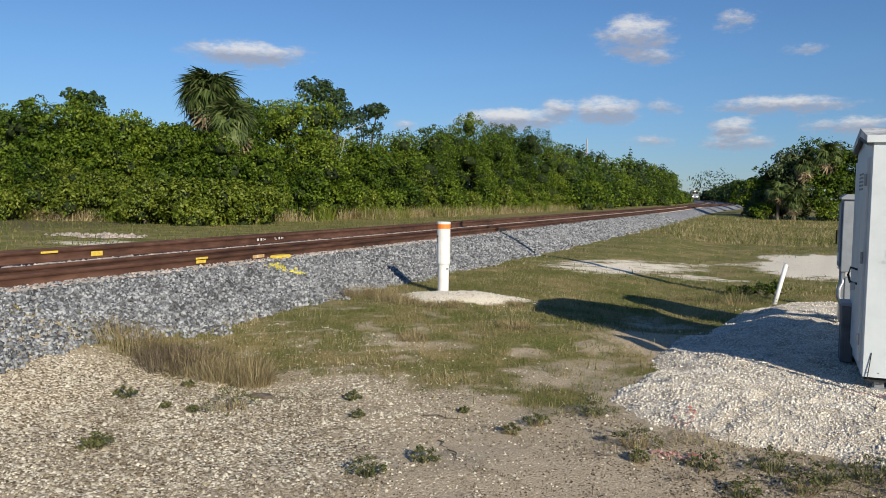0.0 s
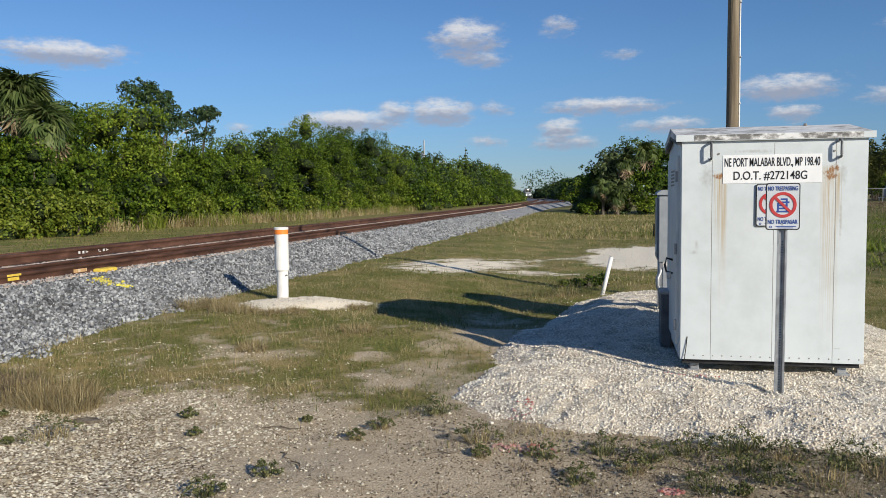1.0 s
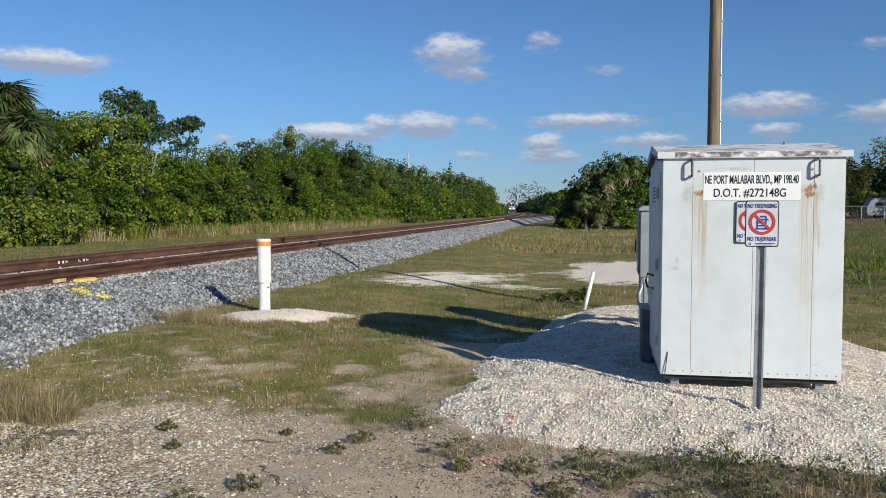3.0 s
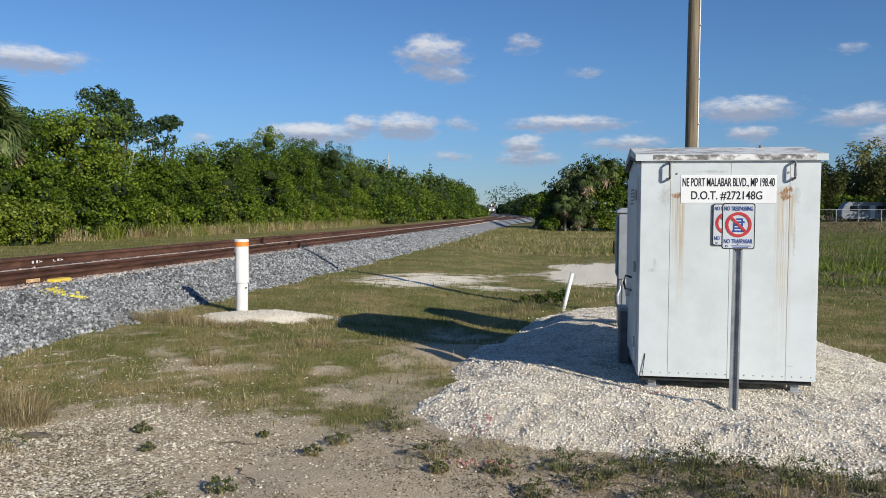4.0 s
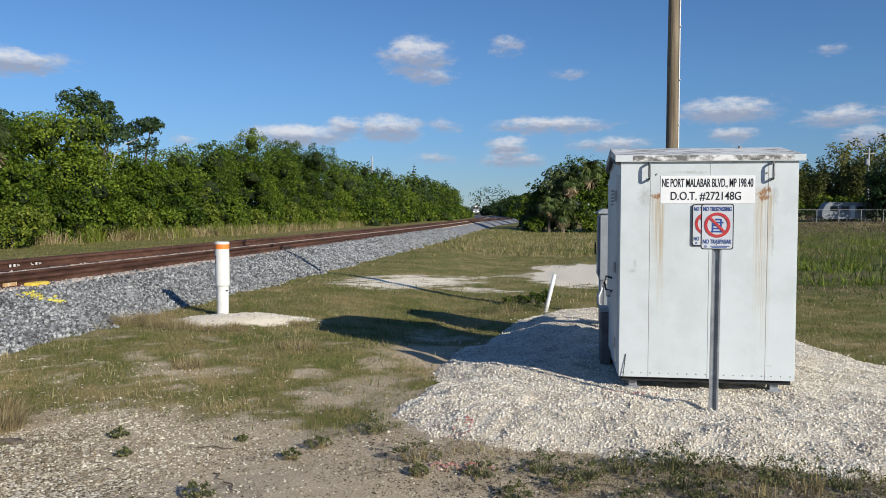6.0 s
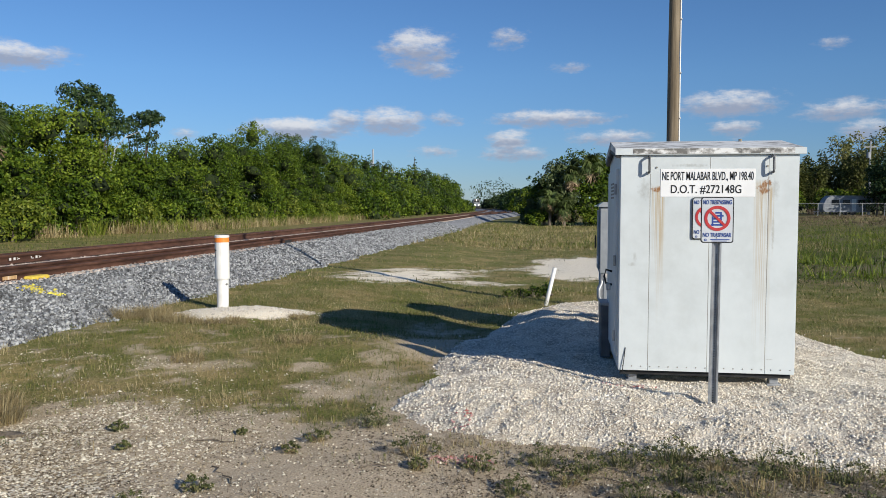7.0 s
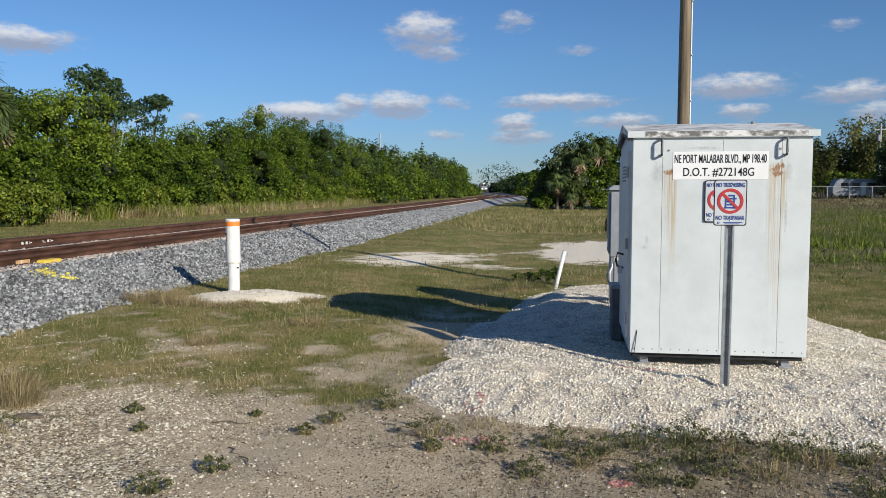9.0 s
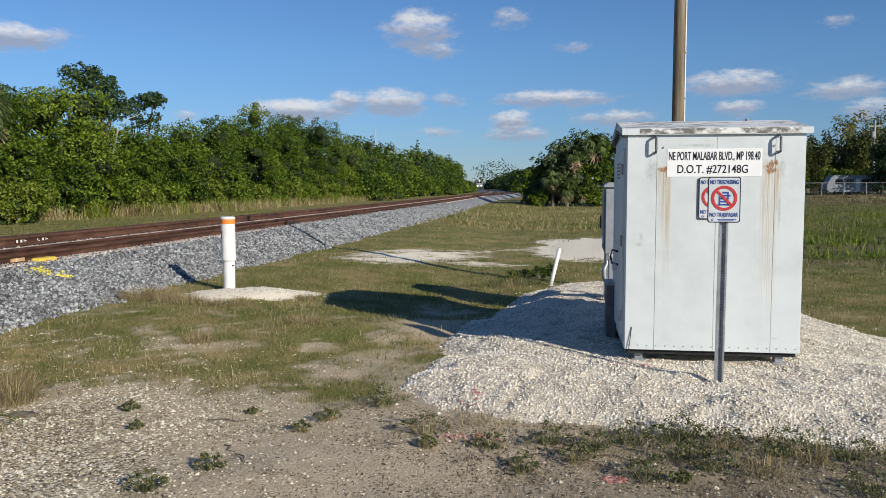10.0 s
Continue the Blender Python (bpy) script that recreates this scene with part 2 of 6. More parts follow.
M_STREAK = material("rust_streak", [(0.3, (0.30, 0.15, 0.05)), (0.5, (0.55, 0.36, 0.18)), (0.7, (0.68, 0.60, 0.48))], rough=0.85, scale=9, stretch=(1.0, 1.0, 0.12))
M_POLE = material("weathered_pole_wood", [(0.28, (0.085, 0.065, 0.042)), (0.5, (0.19, 0.15, 0.10)), (0.72, (0.30, 0.245, 0.175))],
                  rough=0.9, scale=10, stretch=(1, 1, 0.06), bump=0.4, bump_scale=30)
M_FAR_METAL = material("far_grey_metal", two((0.30, 0.31, 0.32), (0.5, 0.5, 0.5)), rough=0.6, scale=4)
# Grey darkened to stand in for the tree shade on the trailer.
M_RV = material("trailer_skin", two((0.20, 0.215, 0.24), (0.28, 0.30, 0.33)), rough=0.5, scale=2)
# Near-black green: the shade deep between the leaves, put into the colour.
M_CROWN_SHADE = material("crown_inner_shade", two((0.012, 0.020, 0.006), (0.030, 0.045, 0.012)), rough=0.95, scale=3)
M_WINDOW = material("dark_window", two((0.01, 0.012, 0.016), (0.03, 0.035, 0.04)), rough=0.15, scale=2)
M_TRAIN = material("locomotive_paint", two((0.10, 0.10, 0.10), (0.24, 0.22, 0.18)), rough=0.6, scale=2)


def glowing(name, colour, strength):
    mt = bpy.data.materials.new(name)
    mt.use_nodes = True
    b = mt.node_tree.nodes["Principled BSDF"]
    b.inputs["Base Color"].default_value = (0.8, 0.8, 0.7, 1)
    b.inputs["Emission Color"].default_value = (*colour, 1)
    b.inputs["Emission Strength"].default_value = strength
    return mt


M_HEADLIGHT = glowing("headlight_glass", (1.0, 0.9, 0.7), 6.0)


def ground_material():
    """Soil, turf and pale shell sand, mixed by the ground's own cover attribute and broken up by noise."""
    mt = bpy.data.materials.new("ground_cover")
    mt.use_nodes = True
    nt = mt.node_tree
    N = nt.nodes.new
    b = nt.nodes["Principled BSDF"]
    b.inputs["Roughness"].default_value = 0.95
    b.inputs["Specular IOR Level"].default_value = 0.15
    tc = N("ShaderNodeTexCoord")

    def nz(scale, detail=5.0, rough=0.6):
        n = N("ShaderNodeTexNoise")
        n.inputs["Scale"].default_value, n.inputs["Detail"].default_value, n.inputs["Roughness"].default_value = scale, detail, rough
        nt.links.new(tc.outputs["Object"], n.inputs["Vector"])
        return n.outputs[0]

    def ramp(fac, stops):
        r = N("ShaderNodeValToRGB")
        el = r.color_ramp.elements
        while len(el) < len(stops):
            el.new(0.5)
        for e, (p, c) in zip(el, stops):
            e.position, e.color = p, (*c, 1)
        nt.links.new(fac, r.inputs[0])
        return r.outputs[0]

    def mix(f, a, c):
        n = N("ShaderNodeMixRGB")
        nt.links.new(f, n.inputs[0])
        nt.links.new(a, n.inputs[1])
        nt.links.new(c, n.inputs[2])
        return n.outputs[0]

    def edge(v, noise_out, amount):
        ma = N("ShaderNodeMath")
        ma.operation = "MULTIPLY_ADD"
        nt.links.new(noise_out, ma.inputs[0])
        ma.inputs[1].default_value = amount
        nt.links.new(v, ma.inputs[2])
        mr = N("ShaderNodeMapRange")
        mr.interpolation_type = "SMOOTHSTEP"
        mr.inputs["From Min"].default_value, mr.inputs["From Max"].default_value = 0.25 + amount / 2, 0.75 + amount / 2
        nt.links.new(ma.outputs[0], mr.inputs["Value"])
        return mr.outputs[0]

    at = N("ShaderNodeAttribute")
    at.attribute_name = "cover"
    sp = N("ShaderNodeSeparateColor")
    nt.links.new(at.outputs["Color"], sp.inputs[0])
    fine, mid, big = nz(60, 6, 0.75), nz(6, 5), nz(1.1, 5)
    soil = mix(big, ramp(fine, [(0.34, (0.15, 0.108, 0.065)), (0.5, (0.50, 0.39, 0.257)), (0.66, (0.82, 0.70, 0.51))]),
               ramp(mid, [(0.3, (0.40, 0.315, 0.212)), (0.7, (0.64, 0.53, 0.38))]))
    turf = mix(mid, ramp(nz(24, 7, 0.75), [(0.34, (0.07, 0.07, 0.022)), (0.5, (0.20, 0.175, 0.06)), (0.66, (0.42, 0.33, 0.15))]),
               ramp(nz(0.8, 6, 0.7), [(0.40, (0.12, 0.165, 0.03)), (0.50, (0.22, 0.205, 0.07)), (0.60, (0.42, 0.31, 0.14))]))
    vo = N("ShaderNodeTexVoronoi")
    vo.inputs["Scale"].default_value = 52.0
    nt.links.new(tc.outputs["Object"], vo.inputs["Vector"])
    cell = N("ShaderNodeSeparateColor")
    nt.links.new(vo.outputs["Color"], cell.inputs[0])
    shell = ramp(cell.outputs[0], [(0.0, (0.08, 0.058, 0.034)), (0.4, (0.36, 0.278, 0.178)), (0.75, (0.70, 0.585, 0.415)), (1.0, (0.94, 0.86, 0.69))])
    pale = ramp(fine, [(0.34, (0.60, 0.50, 0.35)), (0.5, (0.90, 0.80, 0.62)), (0.66, (0.95, 0.90, 0.77))])
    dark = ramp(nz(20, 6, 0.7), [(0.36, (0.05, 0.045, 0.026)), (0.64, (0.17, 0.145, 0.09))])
    c = mix(edge(sp.outputs[0], mid, 0.9), soil, turf)
    c = mix(edge(sp.outputs[1], nz(2.6, 7, 0.7), 1.2), c, shell)
    c = mix(edge(at.outputs["Alpha"], nz(1.9, 8, 0.75), 1.6), c, pale)
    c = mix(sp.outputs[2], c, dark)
    nt.links.new(c, b.inputs["Base Color"])
    bp = N("ShaderNodeBump")
    bp.inputs["Strength"].default_value, bp.inputs["Distance"].default_value = 0.45, 0.015
    relief = N("ShaderNodeMath")
    relief.operation = "SUBTRACT"
    nt.links.new(nz(38, 6, 0.75), relief.inputs[0])
    nt.links.new(vo.outputs["Distance"], relief.inputs[1])
    nt.links.new(relief.outputs[0], bp.inputs["Height"])
    nt.links.new(bp.outputs[0], b.inputs["Normal"])
    return mt


M_GROUND = ground_material()


# ---- mesh helpers ----
def mesh_object(name, me, mats, parent=None, label="", smooth=False):
    for mt in (mats if isinstance(mats, (list, tuple)) else [mats]):
        me.materials.append(mt)
    if smooth:
        me.polygons.foreach_set("use_smooth", [True] * len(me.polygons))
    ob = new(name, me)
    if parent is not None:
        ob.parent = parent
    if label:
        tagged(ob, label)
    return ob


def part(name, bm, mats, parent=None, label="", smooth=False):
    me = bpy.data.meshes.new(name)
    bm.normal_update()
    bm.to_mesh(me)
    bm.free()
    return mesh_object(name, me, mats, parent, label, smooth)


def soup(name, verts, faces, mats, parent=None, label="", smooth=False, mat_ids=None):
    """A mesh from numpy arrays; all faces have the same number of corners."""
    me = bpy.data.meshes.new(name)
    verts, faces = np.asarray(verts, np.float32), np.asarray(faces, np.int32)
    k = faces.shape[1]
    me.vertices.add(len(verts))
    me.vertices.foreach_set("co", verts.ravel())
    me.loops.add(faces.size)
    me.loops.foreach_set("vertex_index", faces.ravel())
    me.polygons.add(len(faces))
    me.polygons.foreach_set("loop_start", np.arange(0, faces.size, k, dtype=np.int32))
    if mat_ids is not None:
        me.polygons.foreach_set("material_index", np.asarray(mat_ids, np.int32))
    me.update(calc_edges=True)
    return mesh_object(name, me, mats, parent, label, smooth)


def thing(name, at, label, category, group="", turn=0.0):
    e = new(name)
    e.empty_display_size = 0.2
    e.matrix_world = pose(*at, 0, 0, turn)
    return tagged(e, label, category, group)


def box(bm, x0, x1, y0, y1, z0, z1, bevel=0.0, m=None):
    g = bmesh.ops.create_cube(bm, size=1.0)
    vs = g["verts"]
    for v in vs:
        v.co = Vector((x0 + (v.co.x + 0.5) * (x1 - x0), y0 + (v.co.y + 0.5) * (y1 - y0), z0 + (v.co.z + 0.5) * (z1 - z0)))
    if bevel:
        es = list({e for v in vs for e in v.link_edges})
        r = bmesh.ops.bevel(bm, geom=es, offset=bevel, segments=2, affect="EDGES", profile=0.5)
        vs = list({v for f in r["faces"] for v in f.verts} | {v for v in vs if v.is_valid})
    if m is not None:
        bmesh.ops.transform(bm, matrix=m, verts=vs)
    return bm


def tube(bm, pts, radii, n=10, cap=True):
    """A round tube through pts; radii one or many."""
    pts = [Vector(p) for p in pts]
    if isinstance(radii, (int, float)):
        radii = [radii] * len(pts)
    rings = []
    for i, p in enumerate(pts):
        d = (pts[min(i + 1, len(pts) - 1)] - pts[max(i - 1, 0)]).normalized()
        a = d.cross(Vector((0, 0, 1)) if abs(d.z) < 0.9 else Vector((1, 0, 0))).normalized()
        b = d.cross(a)
        rings.append([bm.verts.new(p + (a * math.cos(2 * math.pi * k / n) + b * math.sin(2 * math.pi * k / n)) * radii[i]) for k in range(n)])
    for r0, r1 in zip(rings, rings[1:]):
        for k in range(n):
            bm.faces.new((r0[k], r0[(k + 1) % n], r1[(k + 1) % n], r1[k]))
    if cap:
        bm.faces.new(rings[0][::-1])
        bm.faces.new(rings[-1])
    bmesh.ops.recalc_face_normals(bm, faces=bm.faces[:])
    return bm


def prism(bm, outline, y0, y1):
    """An outline in x, z pulled along y."""
    a = [bm.verts.new((x, y0, z)) for x, z in outline]
    b = [bm.verts.new((x, y1, z)) for x, z in outline]
    n = len(a)
    bm.faces.new(a)
    bm.faces.new(b[::-1])
    for i in range(n):
        bm.faces.new((a[i], b[i], b[(i + 1) % n], a[(i + 1) % n]))
    bmesh.ops.recalc_face_normals(bm, faces=bm.faces[:])
    return bm


OCT_V = np.array([[1, 0, 0], [0, 1, 0], [-1, 0, 0], [0, -1, 0], [0, 0, 1], [0, 0, -1]], float)
OCT_F = np.array([[0, 1, 4], [1, 2, 4], [2, 3, 4], [3, 0, 4], [1, 0, 5], [2, 1, 5], [3, 2, 5], [0, 3, 5]])


def rotations(n, rng):
    q = rng.normal(size=(n, 4))
    q /= np.linalg.norm(q, axis=1)[:, None]
    w, x, y, z = q.T
    return np.stack([np.stack([1 - 2 * (y * y + z * z), 2 * (x * y - z * w), 2 * (x * z + y * w)], 1),
                     np.stack([2 * (x * y + z * w), 1 - 2 * (x * x + z * z), 2 * (y * z - x * w)], 1),
                     np.stack([2 * (x * z - y * w), 2 * (y * z + x * w), 1 - 2 * (x * x + y * y)], 1)], 1)


def stones(name, pos, size, mat, rng, label, category, half=False):
    """Broken stones: one irregular block at every place."""
    n = len(pos)
    if half:
        v = OCT_V[None, :5] * np.array([1, 1, 0.7]) * rng.uniform(0.6, 1.15, (n, 5, 1)) + rng.uniform(-0.25, 0.25, (n, 5, 3)) * np.array([1, 1, 0.4])
        a = rng.uniform(0, 2 * math.pi, n)
        c, s = np.cos(a)[:, None], np.sin(a)[:, None]
        v = np.stack([v[..., 0] * c - v[..., 1] * s, v[..., 0] * s + v[..., 1] * c, v[..., 2]], 2) * (size[:, None, None] * 0.62)
        f = OCT_F[None, :4]
    else:
        v = OCT_V[None] * rng.uniform(0.62, 1.1, (n, 6, 1)) + rng.uniform(-0.34, 0.34, (n, 6, 3))
        v = np.einsum("nij,nkj->nki", rotations(n, rng), v) * (size[:, None, None] * 0.62)
        f = OCT_F[None]
    v += pos[:, None, :]
    f = f + (np.arange(n) * v.shape[1])[:, None, None]
    return tagged(soup(name, v.reshape(-1, 3), f.reshape(-1, 3), mat), label, category, kind="stuff")


def fbm(x, y, scale, seed=0.0):
    """Smooth cheap noise on arrays, about -1 to 1."""
    x, y = np.asarray(x) / scale + seed * 3.7, np.asarray(y) / scale - seed * 1.9
    return (np.sin(x * 2.1 + 1.3 * np.sin(y * 1.7 + seed)) * np.cos(y * 1.9 + 1.1 * np.sin(x * 1.3)) * 0.6
            + np.sin(x * 4.7 + 2.0 * np.sin(y * 3.1)) * np.cos(y * 5.3 + 1.7 * np.sin(x * 4.1 + seed)) * 0.4)


def smooth(v, a, b):
    t = np.clip((np.asarray(v, float) - a) / (b - a), 0, 1)
    return t * t * (3 - 2 * t)


# ---- the lie of the land ----
RAIL_X, RAIL_Z, TIE_Z = -9.55, 1.07, 0.868


def track_shift(y):
    """How far the line swings to the left on its long curve."""
    return -0.000224 * np.maximum(np.asarray(y, float) - 25.0, 0.0) ** 2


MOUND = [(-1.75, 7.95), (-1.2, 7.25), (-0.6, 6.98), (0.5, 6.9), (1.5, 6.8), (2.6, 6.6), (4.2, 6.9), (5.1, 8.3), (4.6, 10.6),
         (3.9, 13.6), (3.2, 17.0), (0.9, 17.6), (0.0, 17.1), (-0.7, 15.6), (-1.05, 13.6), (-1.2, 12.4), (-1.5, 10.8), (-1.5, 9.3)]


def inside_mound(x, y):
    """Signed distance to the edge of the gravel pad, positive inside."""
    x, y = np.asarray(x, float), np.asarray(y, float)
    d = np.full(x.shape, 1e9)
    sign = np.zeros(x.shape, bool)
    for (ax, ay), (bx, by) in zip(MOUND, MOUND[1:] + MOUND[:1]):
        ex, ey = bx - ax, by - ay
        t = np.clip(((x - ax) * ex + (y - ay) * ey) / (ex * ex + ey * ey), 0, 1)
        d = np.minimum(d, np.hypot(x - ax - t * ex, y - ay - t * ey))
        cross = ((ay > y) != (by > y)) & (x < (bx - ax) * (y - ay) / (by - ay + 1e-12) + ax)
        sign ^= cross
    return np.where(sign, d, -d) + 0.13 * fbm(x, y, 0.55, 2)


def climb(x, y):
    """The ground climbs gently to the bank, and more where the road crosses it."""
    return 0.26 * smooth(-x, 2.0, 6.0) * smooth(y, 6.5, 11) + 0.84 * smooth(-x, 5.8, 9.2) * smooth(10.5 - y, 0, 4.0)


def ground_z(x, y):
    x, y = np.asarray(x, float), np.asarray(y, float)
    near = 0.025 * fbm(x, y, 1.6, 1) + 0.012 * fbm(x, y, 0.4, 5)
    swale = -0.08 * np.exp(-(((x + 1.6) / 0.9) ** 2 + ((y - 13.6) / 1.3) ** 2)) + 0.14 * np.exp(-(((x + 2.5) / 1.5) ** 2 + ((y - 11.3) / 1.0) ** 2))
    far_bank = climb(x, y)
    field = 0.85 * smooth(x, 15, 40) * smooth(y, 60, 115)
    heap = 0.11 * smooth(ellipse(*spread(x, y), -6.1, 14.6, 1.5, 1.0), 0.0, 0.7)
    return heap + near + swale + far_bank + field - 0.3 * smooth(-y, 5, 60)


def mound_z(x, y):
    d = inside_mound(x, y)
    h = 0.162 * smooth(d, -0.12, 0.95) + 0.025 * smooth(d, -0.02, 0.12) + ground_z(x, y) - 0.008
    h = h + 0.13 * np.exp(-(((x - 0.6) / 1.1) ** 2 + ((y - 12.9) / 1.5) ** 2))
    t = np.clip(((x - 3.2) * 1.0 - (y - 10.6) * 2.0) / 5.0, 0, 1)
    h = h - 0.05 * np.exp(-(np.hypot(x - 3.2 - t, y - 10.6 + 2.0 * t) / 0.11) ** 2) - 0.03 * np.exp(-(np.hypot(x + 0.55 - 0.35 * np.clip((y - 7.2) / 1.1, 0, 1), y - np.clip(y, 7.2, 8.3)) / 0.06) ** 2)
    return h + (0.040 * fbm(x, y, 0.75, 4) + 0.02 * fbm(x, y, 0.28, 7)) * smooth(d, 0, 0.5) - 0.12 * smooth(-d, 0.0, 0.12)


def dirt_edge(x):
    return np.interp(x, [-14, -10, -8, -6.2, -5.2, -4.4, -3.2, -2.2, -1.7, -1.2, 3, 6], [9, 8.2, 7.2, 6.7, 6.9, 7.5, 7.35, 7.0, 7.5, 7.8, 7.0, 8.0])


def ellipse(x, y, cx, cy, rx, ry):
    return 1.0 - np.hypot((x - cx) / rx, (y - cy) / ry)


def sand_amount(x, y):
    return sand_cover(*spread(x, y))


def sand_cover(x, y):
    x, y = x + 0.5 * fbm(x, y, 1.9, 3) + 0.2 * fbm(x, y, 0.5, 6), y + 0.35 * fbm(x, y, 1.3, 13) + 0.15 * fbm(x, y, 0.4, 2)
    s = np.maximum.reduce([smooth(ellipse(x, y, -4.7, 24.0, 3.0, 3.2), -0.25, 0.6) * 0.75, 1.25 * smooth(ellipse(x, y, 1.0, 28.0, 2.0, 5.2), -0.3, 0.35),
                           smooth(ellipse(x, y, -6.2, 14.6, 1.75, 1.0), -0.15, 0.35), 0.7 * smooth(ellipse(x, y, -24.8, 23.2, 2.7, 1.7), -0.1, 0.4),
                           0.6 * smooth(ellipse(x, y, -0.9, 26.5, 1.9, 1.1), -0.2, 0.5), 0.55 * smooth(ellipse(x, y, -2.0, 21.5, 1.6, 0.8), -0.2, 0.5)])
    return s * np.where(y > 19, np.clip(0.9 + 0.65 * fbm(x, y * 1.5, 0.8, 21), 0.25, 1), 1.0)


def shell_amount(x, y):
    """Coarse shelly gravel on the road's edge."""
    x, y = spread(x, y)
    return 0.85 * smooth(ellipse(x, y, -7.0, 5.2, 5.2, 2.6) + 0.12 * fbm(x, y, 0.9, 4), -0.1, 0.5)


def spread(x, y):
    """Plan coordinates of the cover, stretched where the ground climbs."""
    x, y = np.asarray(x, float), np.asarray(y, float)
    k = 1.0 / (1.0 - climb(x, y) / 2.1)
    return x * k, y * k


def lay(u, v):
    """The place on the climbing ground for plan coordinates of the cover."""
    k = 1.0
    for _ in range(12):
        a, b = spread(u * k, v * k)
        k *= math.hypot(u, v) / math.hypot(float(a), float(b))
    return u * k, v * k


def grass_amount(x, y):
    """How much turf covers a place, 0 to 1."""
    x, y = spread(x, y)
    e = dirt_edge(x) + 0.35 * fbm(x, y, 0.9, 3) + 0.3 * fbm(x, y, 0.35, 6)
    g = 0.06 + 0.78 * smooth(y - e, -0.15, 0.7)
    patch = smooth(fbm(x, y, 1.5, 8), 0.05, 0.6) * smooth(16 - y, 0, 6)
    spots = smooth(fbm(x, y, 0.55, 12), 0.2, 0.6) * smooth(17 - y, 0, 5)
    g = g - (0.45 * patch + 0.45 * spots) * (g > 0.3)
    g = np.where((x > -1.0) & (y < 7.4) & (y > 5.0), np.maximum(g, 0.22 + 0.25 * fbm(x, y, 0.7, 9)), g)
    bare = smooth(ellipse(x, y, -1.7, 12.0, 1.3, 2.1), -0.2, 0.3)
    g = g * (1 - 0.4 * bare)
    g = g * (1 - smooth(sand_cover(x, y), 0.2, 0.8))
    return np.clip(g, 0, 1)


def spaced(lo, hi, fine_lo, fine_hi, step, growth=1.16):
    out = list(np.arange(fine_lo, fine_hi, step))
    s, v = step, out[-1]
    while v < hi:
        s *= growth
        v += s
        out.append(v)
    s, v = step, out[0]
    while v > lo:
        s *= growth
        v -= s
        out.insert(0, v)
    return np.array(out)


def sheet(name, xs, ys, zfun, mat, label, smooth_shade=True):
    X, Y = np.meshgrid(xs, ys)
    Z = zfun(X, Y)
    v = np.stack([X.ravel(), Y.ravel(), Z.ravel()], 1)
    nx, ny = len(xs), len(ys)
    i = (np.arange(ny - 1)[:, None] * nx + np.arange(nx - 1)[None]).ravel()
    f = np.stack([i, i + 1, i + nx + 1, i + nx], 1)
    ob = soup(name, v, f, mat, smooth=smooth_shade)
    return tagged(ob, label, kind="structure"), X.ravel(), Y.ravel()


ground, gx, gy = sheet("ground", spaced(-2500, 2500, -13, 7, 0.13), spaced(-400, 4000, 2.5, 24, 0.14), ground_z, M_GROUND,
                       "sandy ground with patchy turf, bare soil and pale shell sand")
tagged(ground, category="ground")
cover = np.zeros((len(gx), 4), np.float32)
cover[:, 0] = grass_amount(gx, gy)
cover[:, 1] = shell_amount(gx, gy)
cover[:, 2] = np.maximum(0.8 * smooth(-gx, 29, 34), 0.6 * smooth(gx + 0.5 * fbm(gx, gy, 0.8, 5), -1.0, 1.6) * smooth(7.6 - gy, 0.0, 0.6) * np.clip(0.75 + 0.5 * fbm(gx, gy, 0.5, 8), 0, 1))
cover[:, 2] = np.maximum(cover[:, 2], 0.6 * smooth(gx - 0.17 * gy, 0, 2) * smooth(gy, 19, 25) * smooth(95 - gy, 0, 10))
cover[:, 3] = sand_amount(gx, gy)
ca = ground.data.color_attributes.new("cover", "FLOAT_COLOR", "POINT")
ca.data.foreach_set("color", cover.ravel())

mound, _, _ = sheet("gravel_pad", np.arange(-2.4, 5.6, 0.07), np.arange(6.2, 18.2, 0.07), mound_z, M_GRAVEL_BED,
                    "low pad of loose white crushed gravel round the hut")
tagged(mound, category="gravel")

# ---- railway ----
BALLAST = [(-4.3, 0.05), (-2.75, 0.55), (-2.05, 0.84), (-1.35, 0.83), (-0.6, 0.82), (0.0, 0.81), (0.6, 0.82), (1.28, 0.83), (1.55, 0.80), (2.15, 0.62), (3.15, 0.24), (3.7, -0.05)]
CENTRE = RAIL_X - 0.7525


def swept(name, outline, ys, mat, parent=None, label="", closed=True, lift=0.0, smooth_shade=False, mat_ids=None, aside=None):
    """An outline in x, z carried along the curve of the line, or along a branch of it."""
    k = len(outline)
    v = []
    for y in ys:
        s = float(track_shift(y)) + CENTRE + (float(aside(y)) if aside else 0.0)
        v += [(x + s, y, z + lift) for x, z in outline]
    v = np.array(v)
    n = k if closed else k - 1
    f, ids = [], []
    for i in range(len(ys) - 1):
        for j in range(n):
            a, b = i * k + j, i * k + (j + 1) % k
            f.append((a, b, b + k, a + k))
            ids.append(mat_ids[j] if mat_ids else 0)
    return soup(name, v, f, mat, parent, label, smooth_shade, ids if mat_ids else None)


LINE_Y = np.concatenate([np.arange(-30, 60, 1.5), np.arange(60, 460, 5.0)])
bed = swept("ballast", BALLAST[::-1], LINE_Y, M_BALLAST_BED, closed=False)
tagged(bed, "raised bank of crushed grey stone ballast under the track", "ballast", kind="structure")
track = thing("railway_track", (0, 0, 0), "single railway track with rusty brown rails on pale concrete ties", "railway track")
tagged(track, kind="structure")


